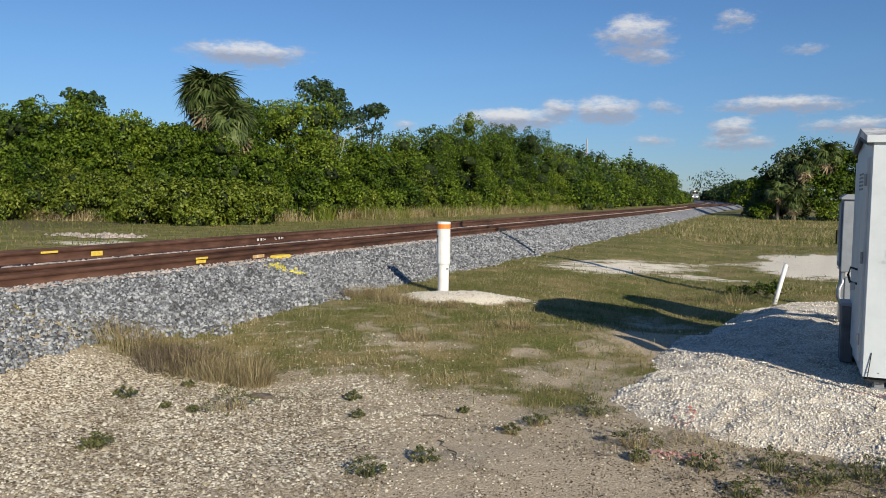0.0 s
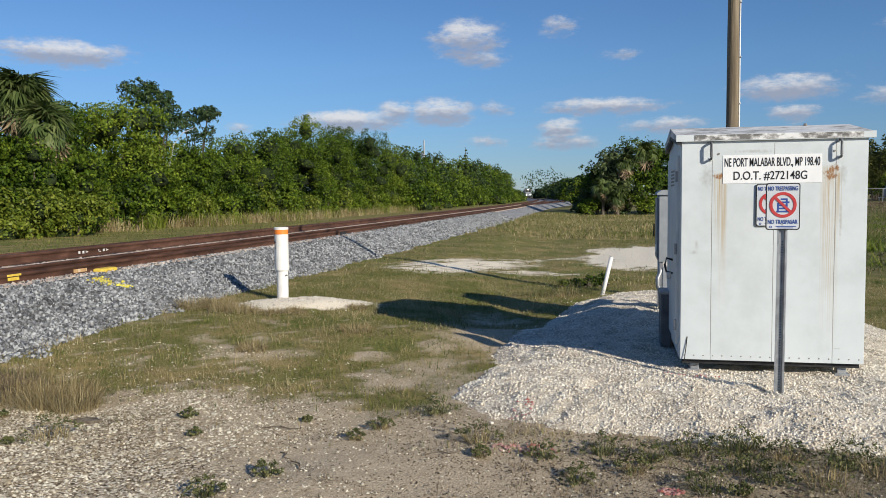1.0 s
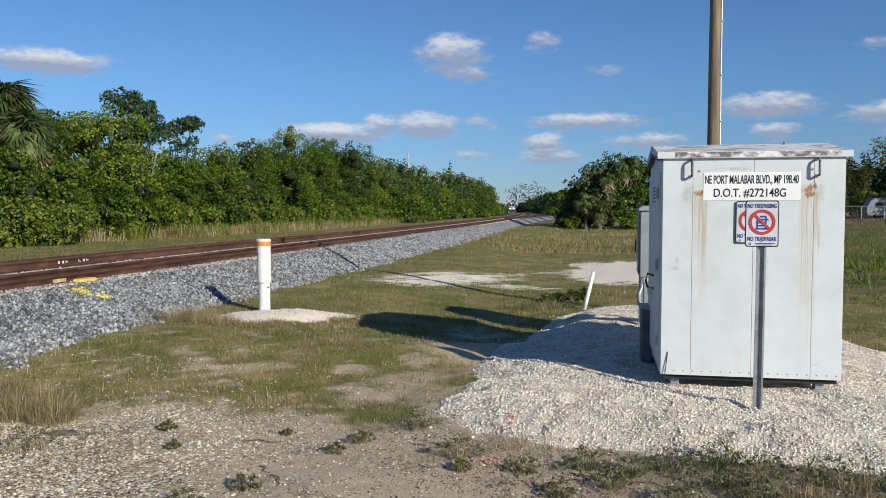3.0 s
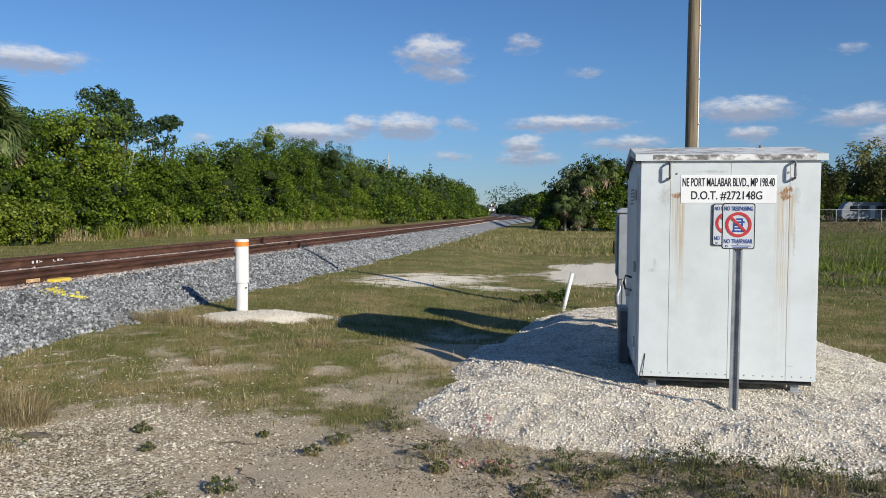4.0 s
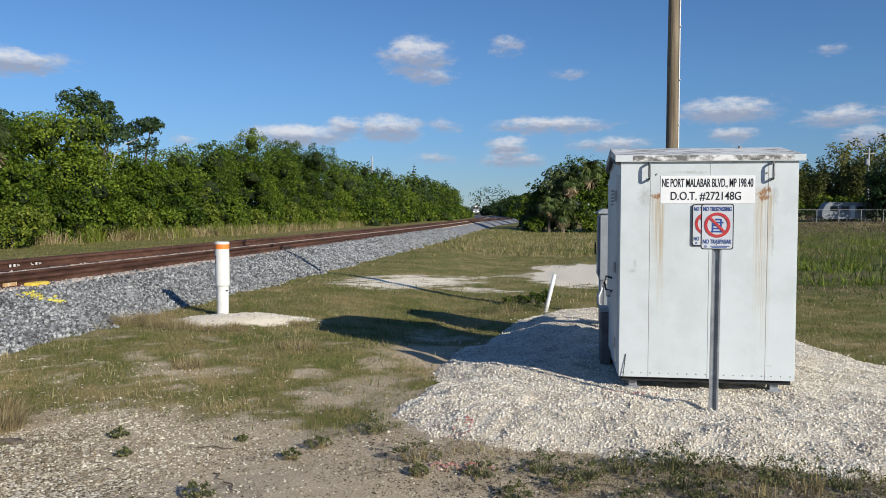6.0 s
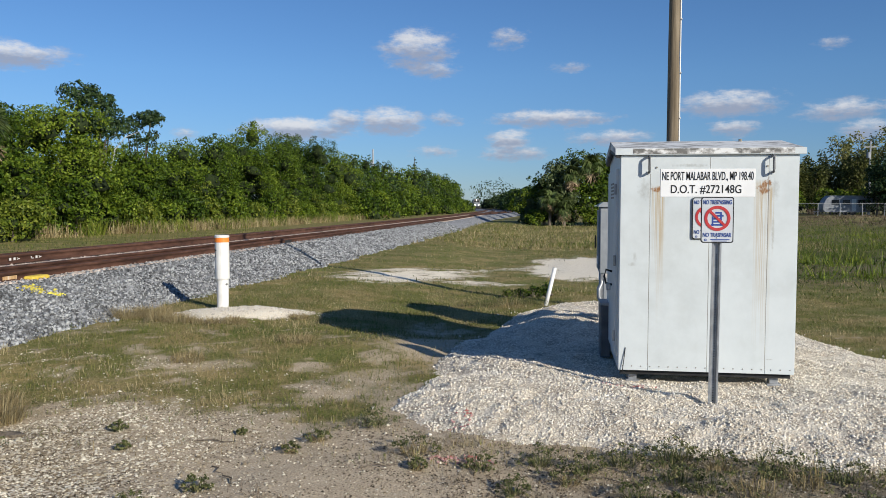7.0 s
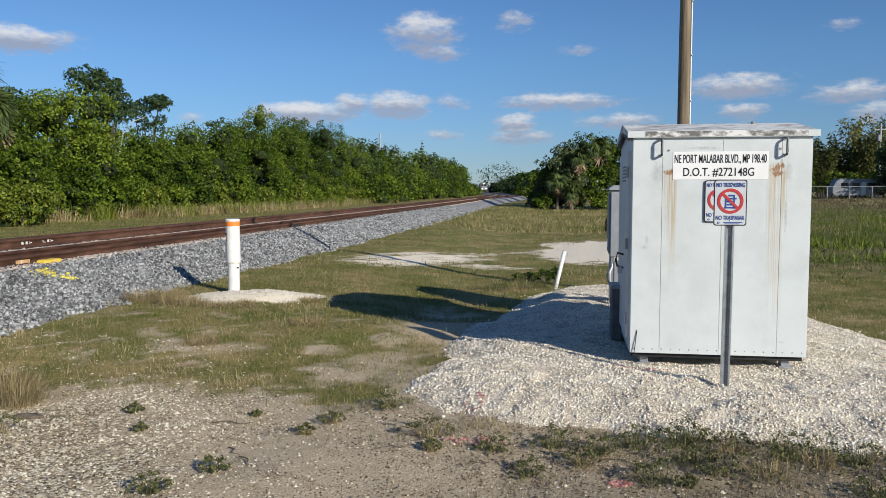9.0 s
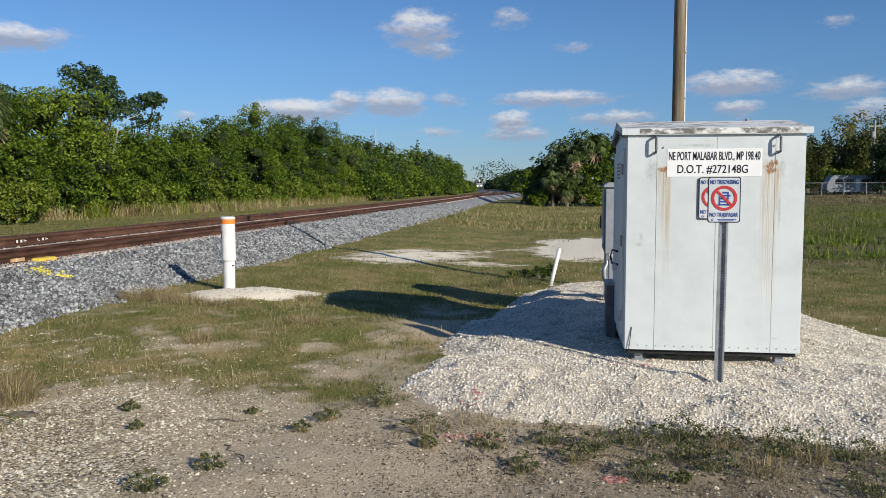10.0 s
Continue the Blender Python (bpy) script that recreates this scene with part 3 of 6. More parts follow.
def rail_outline(x, top):
    h = [(-0.075, 0.0), (-0.075, 0.012), (-0.012, 0.032), (-0.008, 0.13), (-0.038, 0.142), (-0.038, 0.182), (-0.028, 0.190),
         (0.028, 0.190), (0.038, 0.182), (0.038, 0.142), (0.008, 0.13), (0.012, 0.032), (0.075, 0.012), (0.075, 0.0)]
    return [(x + a, top - 0.19 + b) for a, b in h][::-1]


RAIL_IDS = [0] * 6 + [1] + [0] * 7
for x, top in ((0.7525, 1.032), (-0.7525, 1.10)):
    swept("rail", rail_outline(x, top), LINE_Y, [M_RUST, M_RAIL_TOP], track, mat_ids=RAIL_IDS)


def branch_off(y):
    """How far the far siding lies to the right of the line."""
    return 4.6 * smooth(y, 95, 180)


SIDE_Y = np.arange(95, 330, 5.0)
bank = swept("siding_ballast", BALLAST[::-1], SIDE_Y, M_BALLAST_BED, closed=False, lift=-0.03, aside=branch_off)
tagged(bank, "grey stone ballast under a far siding", "ballast", kind="structure")
siding = thing("railway_siding", (0, 0, 0), "far siding with rusty brown rails beside the line", "railway track")
tagged(siding, kind="structure")
for x in (0.7525, -0.7525):
    swept("rail", rail_outline(x, 1.03), SIDE_Y[3:], M_RUST, siding, aside=branch_off)


def spare_rail(x, top, breaks):
    t = thing("spare_rail", (0, 0, 0), "long rusty spare rail lying on the tie ends beside the track", "rail", "spare rails")
    ends = [-30.0, *breaks, 230.0]
    for a, b in zip(ends, ends[1:]):
        ys = np.array([a + 0.01] + [v for v in LINE_Y if a + 0.3 < v < b - 0.3] + [b - 0.01])
        swept("rail_length", rail_outline(x, top), ys, M_RUST, t)
    for y in breaks:
        s = CENTRE + float(track_shift(y)) + x
        part("joint_bar", box(bmesh.new(), s + 0.012, s + 0.05, y - 0.3, y + 0.3, top - 0.155, top - 0.045, 0.006), M_BLACK, t, "dark bolted joint bar")


spare_rail(1.22, 0.99, [26.0])
spare_rail(-1.20, 1.09, [])


def tie_mesh():
    bm = bmesh.new()
    prism(bm, [(-1.3, 0.0), (1.42, 0.0), (1.42, 0.15), (1.38, 0.18), (0.9, 0.18), (0.5, 0.21), (-0.5, 0.232), (-0.9, 0.232), (-1.26, 0.2), (-1.3, 0.17)], -0.12, 0.12)
    me = bpy.data.meshes.new("tie")
    bm.to_mesh(me)
    bm.free()
    me.materials.append(M_CONCRETE)
    return me


TIE = tie_mesh()
for i in range(215):
    y = 3.1 + i * 0.6
    ob = new("tie", TIE)
    ob.parent = track
    ob.matrix_basis = pose(CENTRE + float(track_shift(y)) + 0.02 * math.sin(i * 7.1), y, TIE_Z - 0.205 + 0.008 * math.sin(i * 3.3), 0, 0, 0)

# ---- signal hut ----
HX0, HX1, HY0, HY1, HZ0, HZ1 = 0.663, 2.517, 8.90, 10.78, 0.297, 2.66
HC = (0.5 * (HX0 + HX1), 0.5 * (HY0 + HY1), 0.2)


def words(text, width, height, mat, parent, name, at, label="", turn=(90, 0, 0)):
    """Flat raised lettering, centred at a place, stretched to a width and height."""
    cu = bpy.data.curves.new(name, "FONT")
    cu.body, cu.align_x, cu.align_y, cu.extrude, cu.offset = text, "CENTER", "CENTER", 0.002, 0.007
    tmp = new(name, cu)
    me = bpy.data.meshes.new_from_object(tmp.evaluated_get(bpy.context.evaluated_depsgraph_get()))
    bpy.data.objects.remove(tmp)
    co = np.zeros(len(me.vertices) * 3, np.float32)
    me.vertices.foreach_get("co", co)
    co = co.reshape(-1, 3)
    lo, hi = co.min(0), co.max(0)
    co[:, 0] = (co[:, 0] - (lo[0] + hi[0]) / 2) * width / (hi[0] - lo[0])
    co[:, 1] = (co[:, 1] - (lo[1] + hi[1]) / 2) * height / (hi[1] - lo[1])
    me.vertices.foreach_set("co", co.ravel())
    me.materials.clear()
    ob = mesh_object(name, me, mat, parent, label)
    ob.matrix_basis = pose(*at, *turn)
    return ob


def ring(bm, r0, r1, y0, y1, n=40, cx=0.0, cz=0.0):
    a = [2 * math.pi * i / n for i in range(n)]
    loops = [[bm.verts.new((cx + r * math.cos(t), y, cz + r * math.sin(t))) for t in a] for r, y in ((r0, y0), (r1, y0), (r1, y1), (r0, y1))]
    for p, q in zip(loops, loops[1:] + loops[:1]):
        for i in range(n):
            bm.faces.new((p[i], p[(i + 1) % n], q[(i + 1) % n], q[i]))
    bmesh.ops.recalc_face_normals(bm, faces=bm.faces[:])
    return bm


def rounded_plate(bm, w, h, r, y0, y1, cz=0.0):
    pts = []
    for cx, cz2, a0 in ((w / 2 - r, h / 2 - r, 0), (-w / 2 + r, h / 2 - r, 90), (-w / 2 + r, -h / 2 + r, 180), (w / 2 - r, -h / 2 + r, 270)):
        pts += [(cx + r * math.cos(radians(a0 + 15 * k)), cz + cz2 + r * math.sin(radians(a0 + 15 * k))) for k in range(7)]
    return prism(bm, pts, y0, y1)


def warning_sign(parent, w, h, at):
    """A trespass sign of blue words, a red barred ring and blue bars; its face looks along -y."""
    plate = part("plate", rounded_plate(bmesh.new(), w, h, 0.025, 0.0, 0.004), M_INK, parent, "dark-edged metal sign plate")
    plate.matrix_basis = pose(*at)
    part("face", rounded_plate(bmesh.new(), w - 0.02, h - 0.02, 0.02, -0.003, 0.0), M_SIGN_FACE, plate)
    words("NO TRESPASSING", w * 0.86, h * 0.092, M_BLUE_INK, plate, "lettering", (0, -0.005, h * 0.385), "blue printed words")
    words("NO TRASPASAR", w * 0.86, h * 0.092, M_BLUE_INK, plate, "lettering", (0, -0.005, -h * 0.325), "blue printed words")
    R = w * 0.395
    part("ring", ring(bmesh.new(), R * 0.77, R, -0.008, -0.003, 44, 0, h * 0.035), M_RED_INK, plate, "red prohibition ring")
    bm = bmesh.new()
    box(bm, -R * 0.9, R * 0.9, -0.0085, -0.0062, -R * 0.10, R * 0.10, 0, Matrix.Translation((0, 0, h * 0.035)) @ Matrix.Rotation(radians(45), 4, "Y"))
    part("slash", bm, M_RED_INK, plate, "red diagonal bar")
    bm = bmesh.new()
    cz = h * 0.035
    for k, (bw, dx) in enumerate(((0.62, -0.02), (0.52, 0.02), (0.42, 0.03), (0.50, 0.10), (0.30, 0.06))):
        z = cz + R * (-0.52 + k * 0.24)
        box(bm, R * (dx - bw * 0.75), R * (dx + bw * 0.75), -0.0058, -0.003, z - R * 0.065, z + R * 0.065)
    box(bm, -R * 0.42, -R * 0.3, -0.0056, -0.003, cz - R * 0.6, cz + R * 0.15, 0)
    box(bm, R * 0.22, R * 0.34, -0.0056, -0.003, cz - R * 0.6, cz + R * 0.5, 0)
    part("symbol", bm, M_BLUE_INK, plate, "blue crossed bars")
    bm = bmesh.new()
    box(bm, -w * 0.20, w * 0.38, -0.005, -0.003, -h * 0.435, -h * 0.418)
    box(bm, -w * 0.16, w * 0.30, -0.005, -0.003, -h * 0.465, -h * 0.450)
    ring(bm, 0.006, 0.012, -0.005, -0.003, 14, -w * 0.35, -h * 0.435)
    part("fine_print", bm, M_BLUE_INK, plate, "tiny unreadable print")
    return plate


def stained_front():
    """The hut's white paint with rust runs under the two handles, and dull scuffed places."""
    mt = M_ALU.copy()
    mt.name = "stained_white_paint"
    nt = mt.node_tree
    N = nt.nodes.new
    b = nt.nodes["Principled BSDF"]
    base = b.inputs["Base Color"].links[0].from_socket
    tc = N("ShaderNodeTexCoord")
    sep = N("ShaderNodeSeparateXYZ")
    nt.links.new(tc.outputs["Object"], sep.inputs[0])
    px, pz = sep.outputs[0], sep.outputs[2]

    def m(op, a, c=None):
        n = N("ShaderNodeMath")
        n.operation = op
        for i, v in enumerate((a, c)):
            if isinstance(v, (int, float)):
                n.inputs[i].default_value = v
            elif v is not None:
                nt.links.new(v, n.inputs[i])
        return n.outputs[0]

    def ramp(v, a, c):
        n = N("ShaderNodeMapRange")
        n.interpolation_type = "SMOOTHSTEP"
        n.inputs["From Min"].default_value, n.inputs["From Max"].default_value = a, c
        nt.links.new(v, n.inputs["Value"])
        return n.outputs[0]

    def nz(sx, sz, detail=4.0):
        mp = N("ShaderNodeMapping")
        mp.inputs["Scale"].default_value = (sx, 0.0, sz)
        nt.links.new(tc.outputs["Object"], mp.inputs[0])
        n = N("ShaderNodeTexNoise")
        n.inputs["Scale"].default_value, n.inputs["Detail"].default_value, n.inputs["Roughness"].default_value = 1.0, detail, 0.65
        nt.links.new(mp.outputs[0], n.inputs["Vector"])
        return n.outputs[0]

    def lump(cx, cz, rx, rz):
        u, w = m("MULTIPLY", m("SUBTRACT", px, cx - HC[0]), 1 / rx), m("MULTIPLY", m("SUBTRACT", pz, cz - 0.19), 1 / rz)
        return m("SUBTRACT", 1.0, m("ADD", m("MULTIPLY", u, u), m("MULTIPLY", w, w)))

    runs, blotch = nz(95, 0.9), nz(30, 22, 6.0)
    rust, blot = None, None
    for cx, w, top, low in ((1.06, 0.09, 2.30, 1.3), (2.15, 0.10, 2.36, 0.30), (1.09, 0.05, 2.26, 0.7), (2.24, 0.03, 2.3, 1.4)):
        u = m("MULTIPLY", m("SUBTRACT", px, cx - HC[0]), 1 / w)
        col = m("MAXIMUM", m("SUBTRACT", 1.0, m("MULTIPLY", u, u)), 0.0)
        fall = m("MULTIPLY", ramp(pz, low - 0.19, top - 0.19), m("SUBTRACT", 1.0, ramp(pz, top - 0.21, top - 0.15)))
        v = m("MULTIPLY", m("MULTIPLY", col, fall), ramp(runs, 0.40, 0.60))
        rust = v if rust is None else m("MAXIMUM", rust, v)
    for cx, cz, rx, rz in ((1.05, 2.285, 0.075, 0.035), (2.16, 2.30, 0.08, 0.085), (2.21, 2.35, 0.03, 0.07)):
        v = ramp(m("ADD", lump(cx, cz, rx, rz), m("MULTIPLY", m("SUBTRACT", blotch, 0.5), 5.0)), 0.1, 1.2)
        blot = v if blot is None else m("MAXIMUM", blot, v)
    grey = None
    for cx, cz, rx, rz in ((0.93, 2.28, 0.10, 0.14), (2.27, 2.28, 0.06, 0.15), (0.83, 1.55, 0.025, 0.07), (0.80, 1.47, 0.06, 0.03), (2.26, 1.83, 0.02, 0.26), (1.4, 2.54, 0.25, 0.025), (2.25, 0.46, 0.05, 0.01)):
        v = ramp(m("ADD", lump(cx, cz, rx, rz), m("MULTIPLY", m("SUBTRACT", blotch, 0.5), 2.5)), 0.1, 1.4)
        grey = v if grey is None else m("MAXIMUM", grey, v)
    faint = m("MULTIPLY", ramp(runs, 0.52, 0.75), ramp(blotch, 0.45, 0.7))

    def mix(f, a, colour, k):
        n = N("ShaderNodeMixRGB")
        nt.links.new(m("MULTIPLY", f, k), n.inputs[0])
        nt.links.new(a, n.inputs[1])
        n.inputs[2].default_value = (*colour, 1)
        return n.outputs[0]

    c = mix(grey, base, (0.36, 0.37, 0.35), 0.65)
    c = mix(faint, c, (0.55, 0.52, 0.44), 0.22)
    c = mix(rust, c, (0.42, 0.29, 0.12), 0.85)
    c = mix(blot, c, (0.27, 0.12, 0.035), 0.92)
    nt.links.new(c, b.inputs["Base Color"])
    return mt


M_FRONT = stained_front()
M_DARK_STEEL = material("dull_dark_steel", two((0.10, 0.105, 0.11), (0.22, 0.225, 0.23)), rough=0.55, scale=10, metal=0.5)


def build_hut():
    hut = thing("signal_hut", (*HC[:2], 0.19), "white painted aluminium railway signal hut with rust streaks under its handles", "equipment hut")
    ox, oy, oz = HC[0], HC[1], 0.19
    X0, X1, Y0, Y1, Z0, Z1 = HX0 - ox, HX1 - ox, HY0 - oy, HY1 - oy, HZ0 - oz, HZ1 - oz
    body = part("body", box(bmesh.new(), X0, X1, Y0 + 0.006, Y1, Z0, Z1, 0.008), M_ALU, hut)
    # front skin in four sheets with thin gaps
    seams = [X0 + 0.003, 0.98 - ox, 1.605 - ox, 2.205 - ox, X1 - 0.003]
    for a, b in zip(seams, seams[1:]):
        part("panel", box(bmesh.new(), a + 0.0025, b - 0.0025, Y0 - 0.004, Y0 + 0.006, Z0 + 0.004, Z1 - 0.03, 0.002), M_FRONT, body)
    for s in seams[1:-1]:
        part("seam", box(bmesh.new(), s - 0.004, s + 0.004, Y0 - 0.0025, Y0 + 0.006, Z0 + 0.06, Z1 - 0.04), M_SEAM, body, "dirty seam between two sheets")
    bm = bmesh.new()
    bmesh.ops.create_uvsphere(bm, u_segments=8, v_segments=5, radius=0.0075)
    rivet = part("rivet", bm, M_SEAM, body)
    for i in range(19):
        ob = rivet if i == 0 else new("rivet", rivet.data)
        ob.parent = body
        ob.matrix_basis = pose(X0 + 0.05 + i * (X1 - X0 - 0.1) / 18, Y0 - 0.004, Z0 + 0.05)
    # roof: low gable, its ridge across the hut, with a deep worn fascia
    e, f = 0.055, 0.03
    zf0, zf1, zr, ym = 2.655 - oz, 2.722 - oz, 2.872 - oz, 0.5 * (Y0 + Y1)
    bm = bmesh.new()
    prof = [(Y0 - f + 0.006, zf0 + 0.01), (Y0 - f + 0.006, zf1), (ym, zr), (Y1 + f, zf1), (Y1 + f, zf0 + 0.01), (ym, zr - 0.09)]
    va = [bm.verts.new((X0 - e, y, z)) for y, z in prof]
    vb = [bm.verts.new((X1 + e, y, z)) for y, z in prof]
    for i in range(6):
        bm.faces.new((va[i], vb[i], vb[(i + 1) % 6], va[(i + 1) % 6]))
    for vs in (va, vb):
        bm.faces.new((vs[0], vs[1], vs[2], vs[5]))
        bm.faces.new((vs[2], vs[3], vs[4], vs[5]))
    bmesh.ops.recalc_face_normals(bm, faces=bm.faces[:])
    roof = part("roof", bm, M_ROOF, hut, "chalky worn white roof")
    for x in (X0 + 0.004, X1 - 0.004):
        bm = bmesh.new()
        vs = [bm.verts.new((x, y, z)) for y, z in ((Y0 + 0.01, Z1 - 0.02), (Y1 - 0.01, Z1 - 0.02), (ym, zr - 0.1))]
        bm.faces.new(vs)
        part("gable", bm, M_ALU, body)
    # Left gable trim only; its black paints in the shade below the eave.
    bm = bmesh.new()
    for ya, za, yb, zb in ((Y0 - f + 0.01, zf0 - 0.03, ym, zr - 0.13), (ym, zr - 0.13, Y1 + f - 0.01, zf0 - 0.03)):
        vs = [bm.verts.new((x, y, z)) for x in (X0 - e + 0.006, X0 - 0.004) for y, z in ((ya, za), (yb, zb), (yb, zb + 0.085), (ya, za + 0.055))]
        for q in ((0, 1, 2, 3), (7, 6, 5, 4), (0, 4, 5, 1), (2, 6, 7, 3), (1, 5, 6, 2), (0, 3, 7, 4)):
            bm.faces.new([vs[k] for k in q])
    bmesh.ops.recalc_face_normals(bm, faces=bm.faces[:])
    part("gable_trim", bm, M_BLACK, roof, "gable trim blackened to stand in for shade under the eave")
    part("fascia", box(bmesh.new(), X0 - e - 0.004, X1 + e + 0.004, Y0 - f - 0.004, Y0 - f + 0.006, zf0, zf1 + 0.004, 0.003), M_ALU, roof)
    part("worn_strip", box(bmesh.new(), X0 + 0.13, X1 - 0.06, Y0 - f - 0.007, Y0 - f - 0.0045, zf0 + 0.008, zf1), M_WORN_EDGE, roof, "peeling grey edge of the roof")
    for s in (0.9,):
        part("ridge_bolt", tube(bmesh.new(), [(s * 0.55, ym - 0.1, zr - 0.02), (s * 0.55, ym - 0.1, zr + 0.012)], 0.02, 8), M_SEAM, roof)
    # lifting handles
    for hx in (0.962 - ox, 2.238 - ox):
        y, yo = Y0 - 0.002, Y0 - 0.082
        zt, zb, r = 2.64 - oz, 2.465 - oz, 0.025
        pts = [(hx, y, zt), (hx, yo + r, zt), (hx, yo + r * 0.3, zt - r * 0.3), (hx, yo, zt - r), (hx, yo, zb + r), (hx, yo + r * 0.3, zb + r * 0.3), (hx, yo + r, zb), (hx, y, zb)]
        handle = part("handle", tube(bmesh.new(), pts, 0.0135, 10), M_DARK_STEEL, hut, "bent steel lifting handle", True)
        for z in (zt, zb):
            part("flange", tube(bmesh.new(), [(hx, Y0 - 0.012, z), (hx, Y0 - 0.003, z)], 0.022, 12), M_ALU, handle)
    for bx, bz in ((1.045, 2.52), (2.19, 2.53)):
        part("bolt_head", tube(bmesh.new(), [(bx - ox, Y0 - 0.012, bz - oz), (bx - ox, Y0 - 0.003, bz - oz)], 0.011, 8), M_SEAM, body)
    # location board
    lab = part("location_board", box(bmesh.new(), 1.088 - ox, 2.07 - ox, Y0 - 0.0085, Y0 - 0.0045, 2.203 - oz, 2.503 - oz, 0.002), M_LABEL, hut, "white board with black printed words")
    words("NE PORT MALABAR BLVD., MP 198.40", 0.945, 0.105, M_INK, lab, "lettering", (1.579 - ox, Y0 - 0.010, 2.42 - oz))
    words("D.O.T. #272148G", 0.73, 0.098, M_INK, lab, "lettering", (1.563 - ox, Y0 - 0.010, 2.282 - oz))
    warning_sign(hut, 0.305, 0.45, (1.575 - ox, Y0 - 0.022, 1.972 - oz))
    # feet
    for x in (0.83 - ox, 2.33 - ox):
        for y in (Y0 + 0.16, Y1 - 0.16):
            bm = bmesh.new()
            box(bm, x - 0.045, x + 0.045, y - 0.06, y + 0.06, -0.03, Z0 + 0.002, 0.006)
            box(bm, x - 0.075, x + 0.075, y - 0.09, y + 0.09, -0.04, -0.01, 0.004)
            part("foot", bm, M_STEEL, hut)
    part("skid", box(bmesh.new(), X0 + 0.03, X1 - 0.03, Y0 + 0.05, Y0 + 0.12, Z0 - 0.05, Z0), M_BLACK, hut)
    # side door with hinges, catch and locking bar
    door = part("door", box(bmesh.new(), X0 - 0.03, X0 + 0.002, Y0 + 0.22, Y1 - 0.22, Z0 + 0.12, Z1 - 0.14, 0.008), M_ALU, hut)
    for z in (0.45, 1.3, 2.1):
        part("hinge", tube(bmesh.new(), [(X0 - 0.036, Y0 + 0.22, z - 0.06), (X0 - 0.036, Y0 + 0.22, z + 0.06)], 0.014, 8), M_STEEL, door)
    bm = bmesh.new()
    tube(bm, [(X0 - 0.02, Y0 + 0.72, 0.98), (X0 - 0.10, Y0 + 0.72, 1.0), (X0 - 0.12, Y0 + 0.72, 1.08), (X0 - 0.10, Y0 + 0.72, 1.16), (X0 - 0.03, Y0 + 0.70, 1.14)], 0.013, 8)
    part("handle", bm, M_BLACK, door, "black bent door handle", True)
    part("padlock", box(bmesh.new(), X0 - 0.10, X0 - 0.05, Y0 + 0.66, Y0 + 0.70, 0.92, 1.0, 0.008), M_STEEL, door)
    bm = bmesh.new()
    for k in range(5):
        box(bm, X0 - 0.036, X0 - 0.028, Y0 + 0.55, Y0 + 1.0, 2.0 + k * 0.04, 2.02 + k * 0.04)
    part("vent", bm, M_SEAM, door)
    # a short grounding cable by the corner
    part("ground_wire", tube(bmesh.new(), [(0.74 - ox, Y0 - 0.008, 0.55 - oz), (0.725 - ox, Y0 - 0.02, 0.42 - oz), (0.71 - ox, Y0 - 0.03, 0.30 - oz), (0.76 - ox, Y0 - 0.05, 0.235 - oz), (0.84 - ox, Y0 - 0.02, 0.24 - oz)], 0.005, 6), M_BLACK, hut)
    return hut


build_hut()


def build_cabinet():
    """Grey utility cabinet on legs with meter boxes, standing behind the hut."""
    c = thing("utility_cabinet", (0.94, 12.9, 0.19), "grey steel utility cabinet on a frame with smaller boxes below", "utility cabinet")
    body = part("body", box(bmesh.new(), -0.30, 0.45, -0.25, 0.35, 0.86, 1.90, 0.012), M_GREY_BOX, c)
    bm = bmesh.new()
    prism(bm, [(-0.33, 1.90), (0.48, 1.90), (0.48, 1.93), (0.1, 1.975), (-0.26, 1.975), (-0.33, 1.93)], -0.29, 0.39)
    part("lid", bm, M_GREY_BOX, c)
    part("side_door", box(bmesh.new(), -0.325, -0.30, -0.18, 0.30, 0.92, 1.85, 0.006), M_GREY_BOX, body)
    part("handle", tube(bmesh.new(), [(-0.36, 0.0, 1.45), (-0.36, 0.0, 1.25)], 0.012, 8), M_BLACK, body)
    part("warning_strip", box(bmesh.new(), -0.329, -0.326, -0.12, 0.2, 1.0, 1.12), M_LABEL, body)
    for x in (-0.26, 0.40):
        for y in (-0.2, 0.3):
            part("leg", box(bmesh.new(), x - 0.025, x + 0.025, y - 0.025, y + 0.025, -0.05, 0.87), M_STEEL, c)
    part("meter_box", box(bmesh.new(), -0.24, 0.1, -0.24, -0.05, 0.28, 0.78, 0.012), M_GREY_BOX, c)
    bm = bmesh.new()
    tube(bm, [(-0.27, -0.18, 0.86), (-0.27, -0.2, 0.7), (-0.31, -0.24, 0.62), (-0.31, -0.24, 0.5), (-0.27, -0.24, 0.4), (-0.27, -0.24, -0.05)], 0.035, 10)
    part("conduit", bm, M_STEEL, c, "bent grey conduit pipe", True)
    b = thing("battery_box", (0.60, 10.4, 0.19), "dark grey ribbed box on the gravel against the hut", "electrical box")
    part("body", box(bmesh.new(), -0.065, 0.065, -0.2, 0.2, 0.0, 0.66, 0.012), M_DARK_BOX, b)
    part("lid", box(bmesh.new(), -0.075, 0.07, -0.215, 0.215, 0.66, 0.70, 0.01), M_GREY_BOX, b)
    for k in range(4):
        part("rib", box(bmesh.new(), -0.05 + k * 0.028, -0.037 + k * 0.028, -0.21, -0.2, 0.05, 0.62), M_DARK_BOX, b)


build_cabinet()


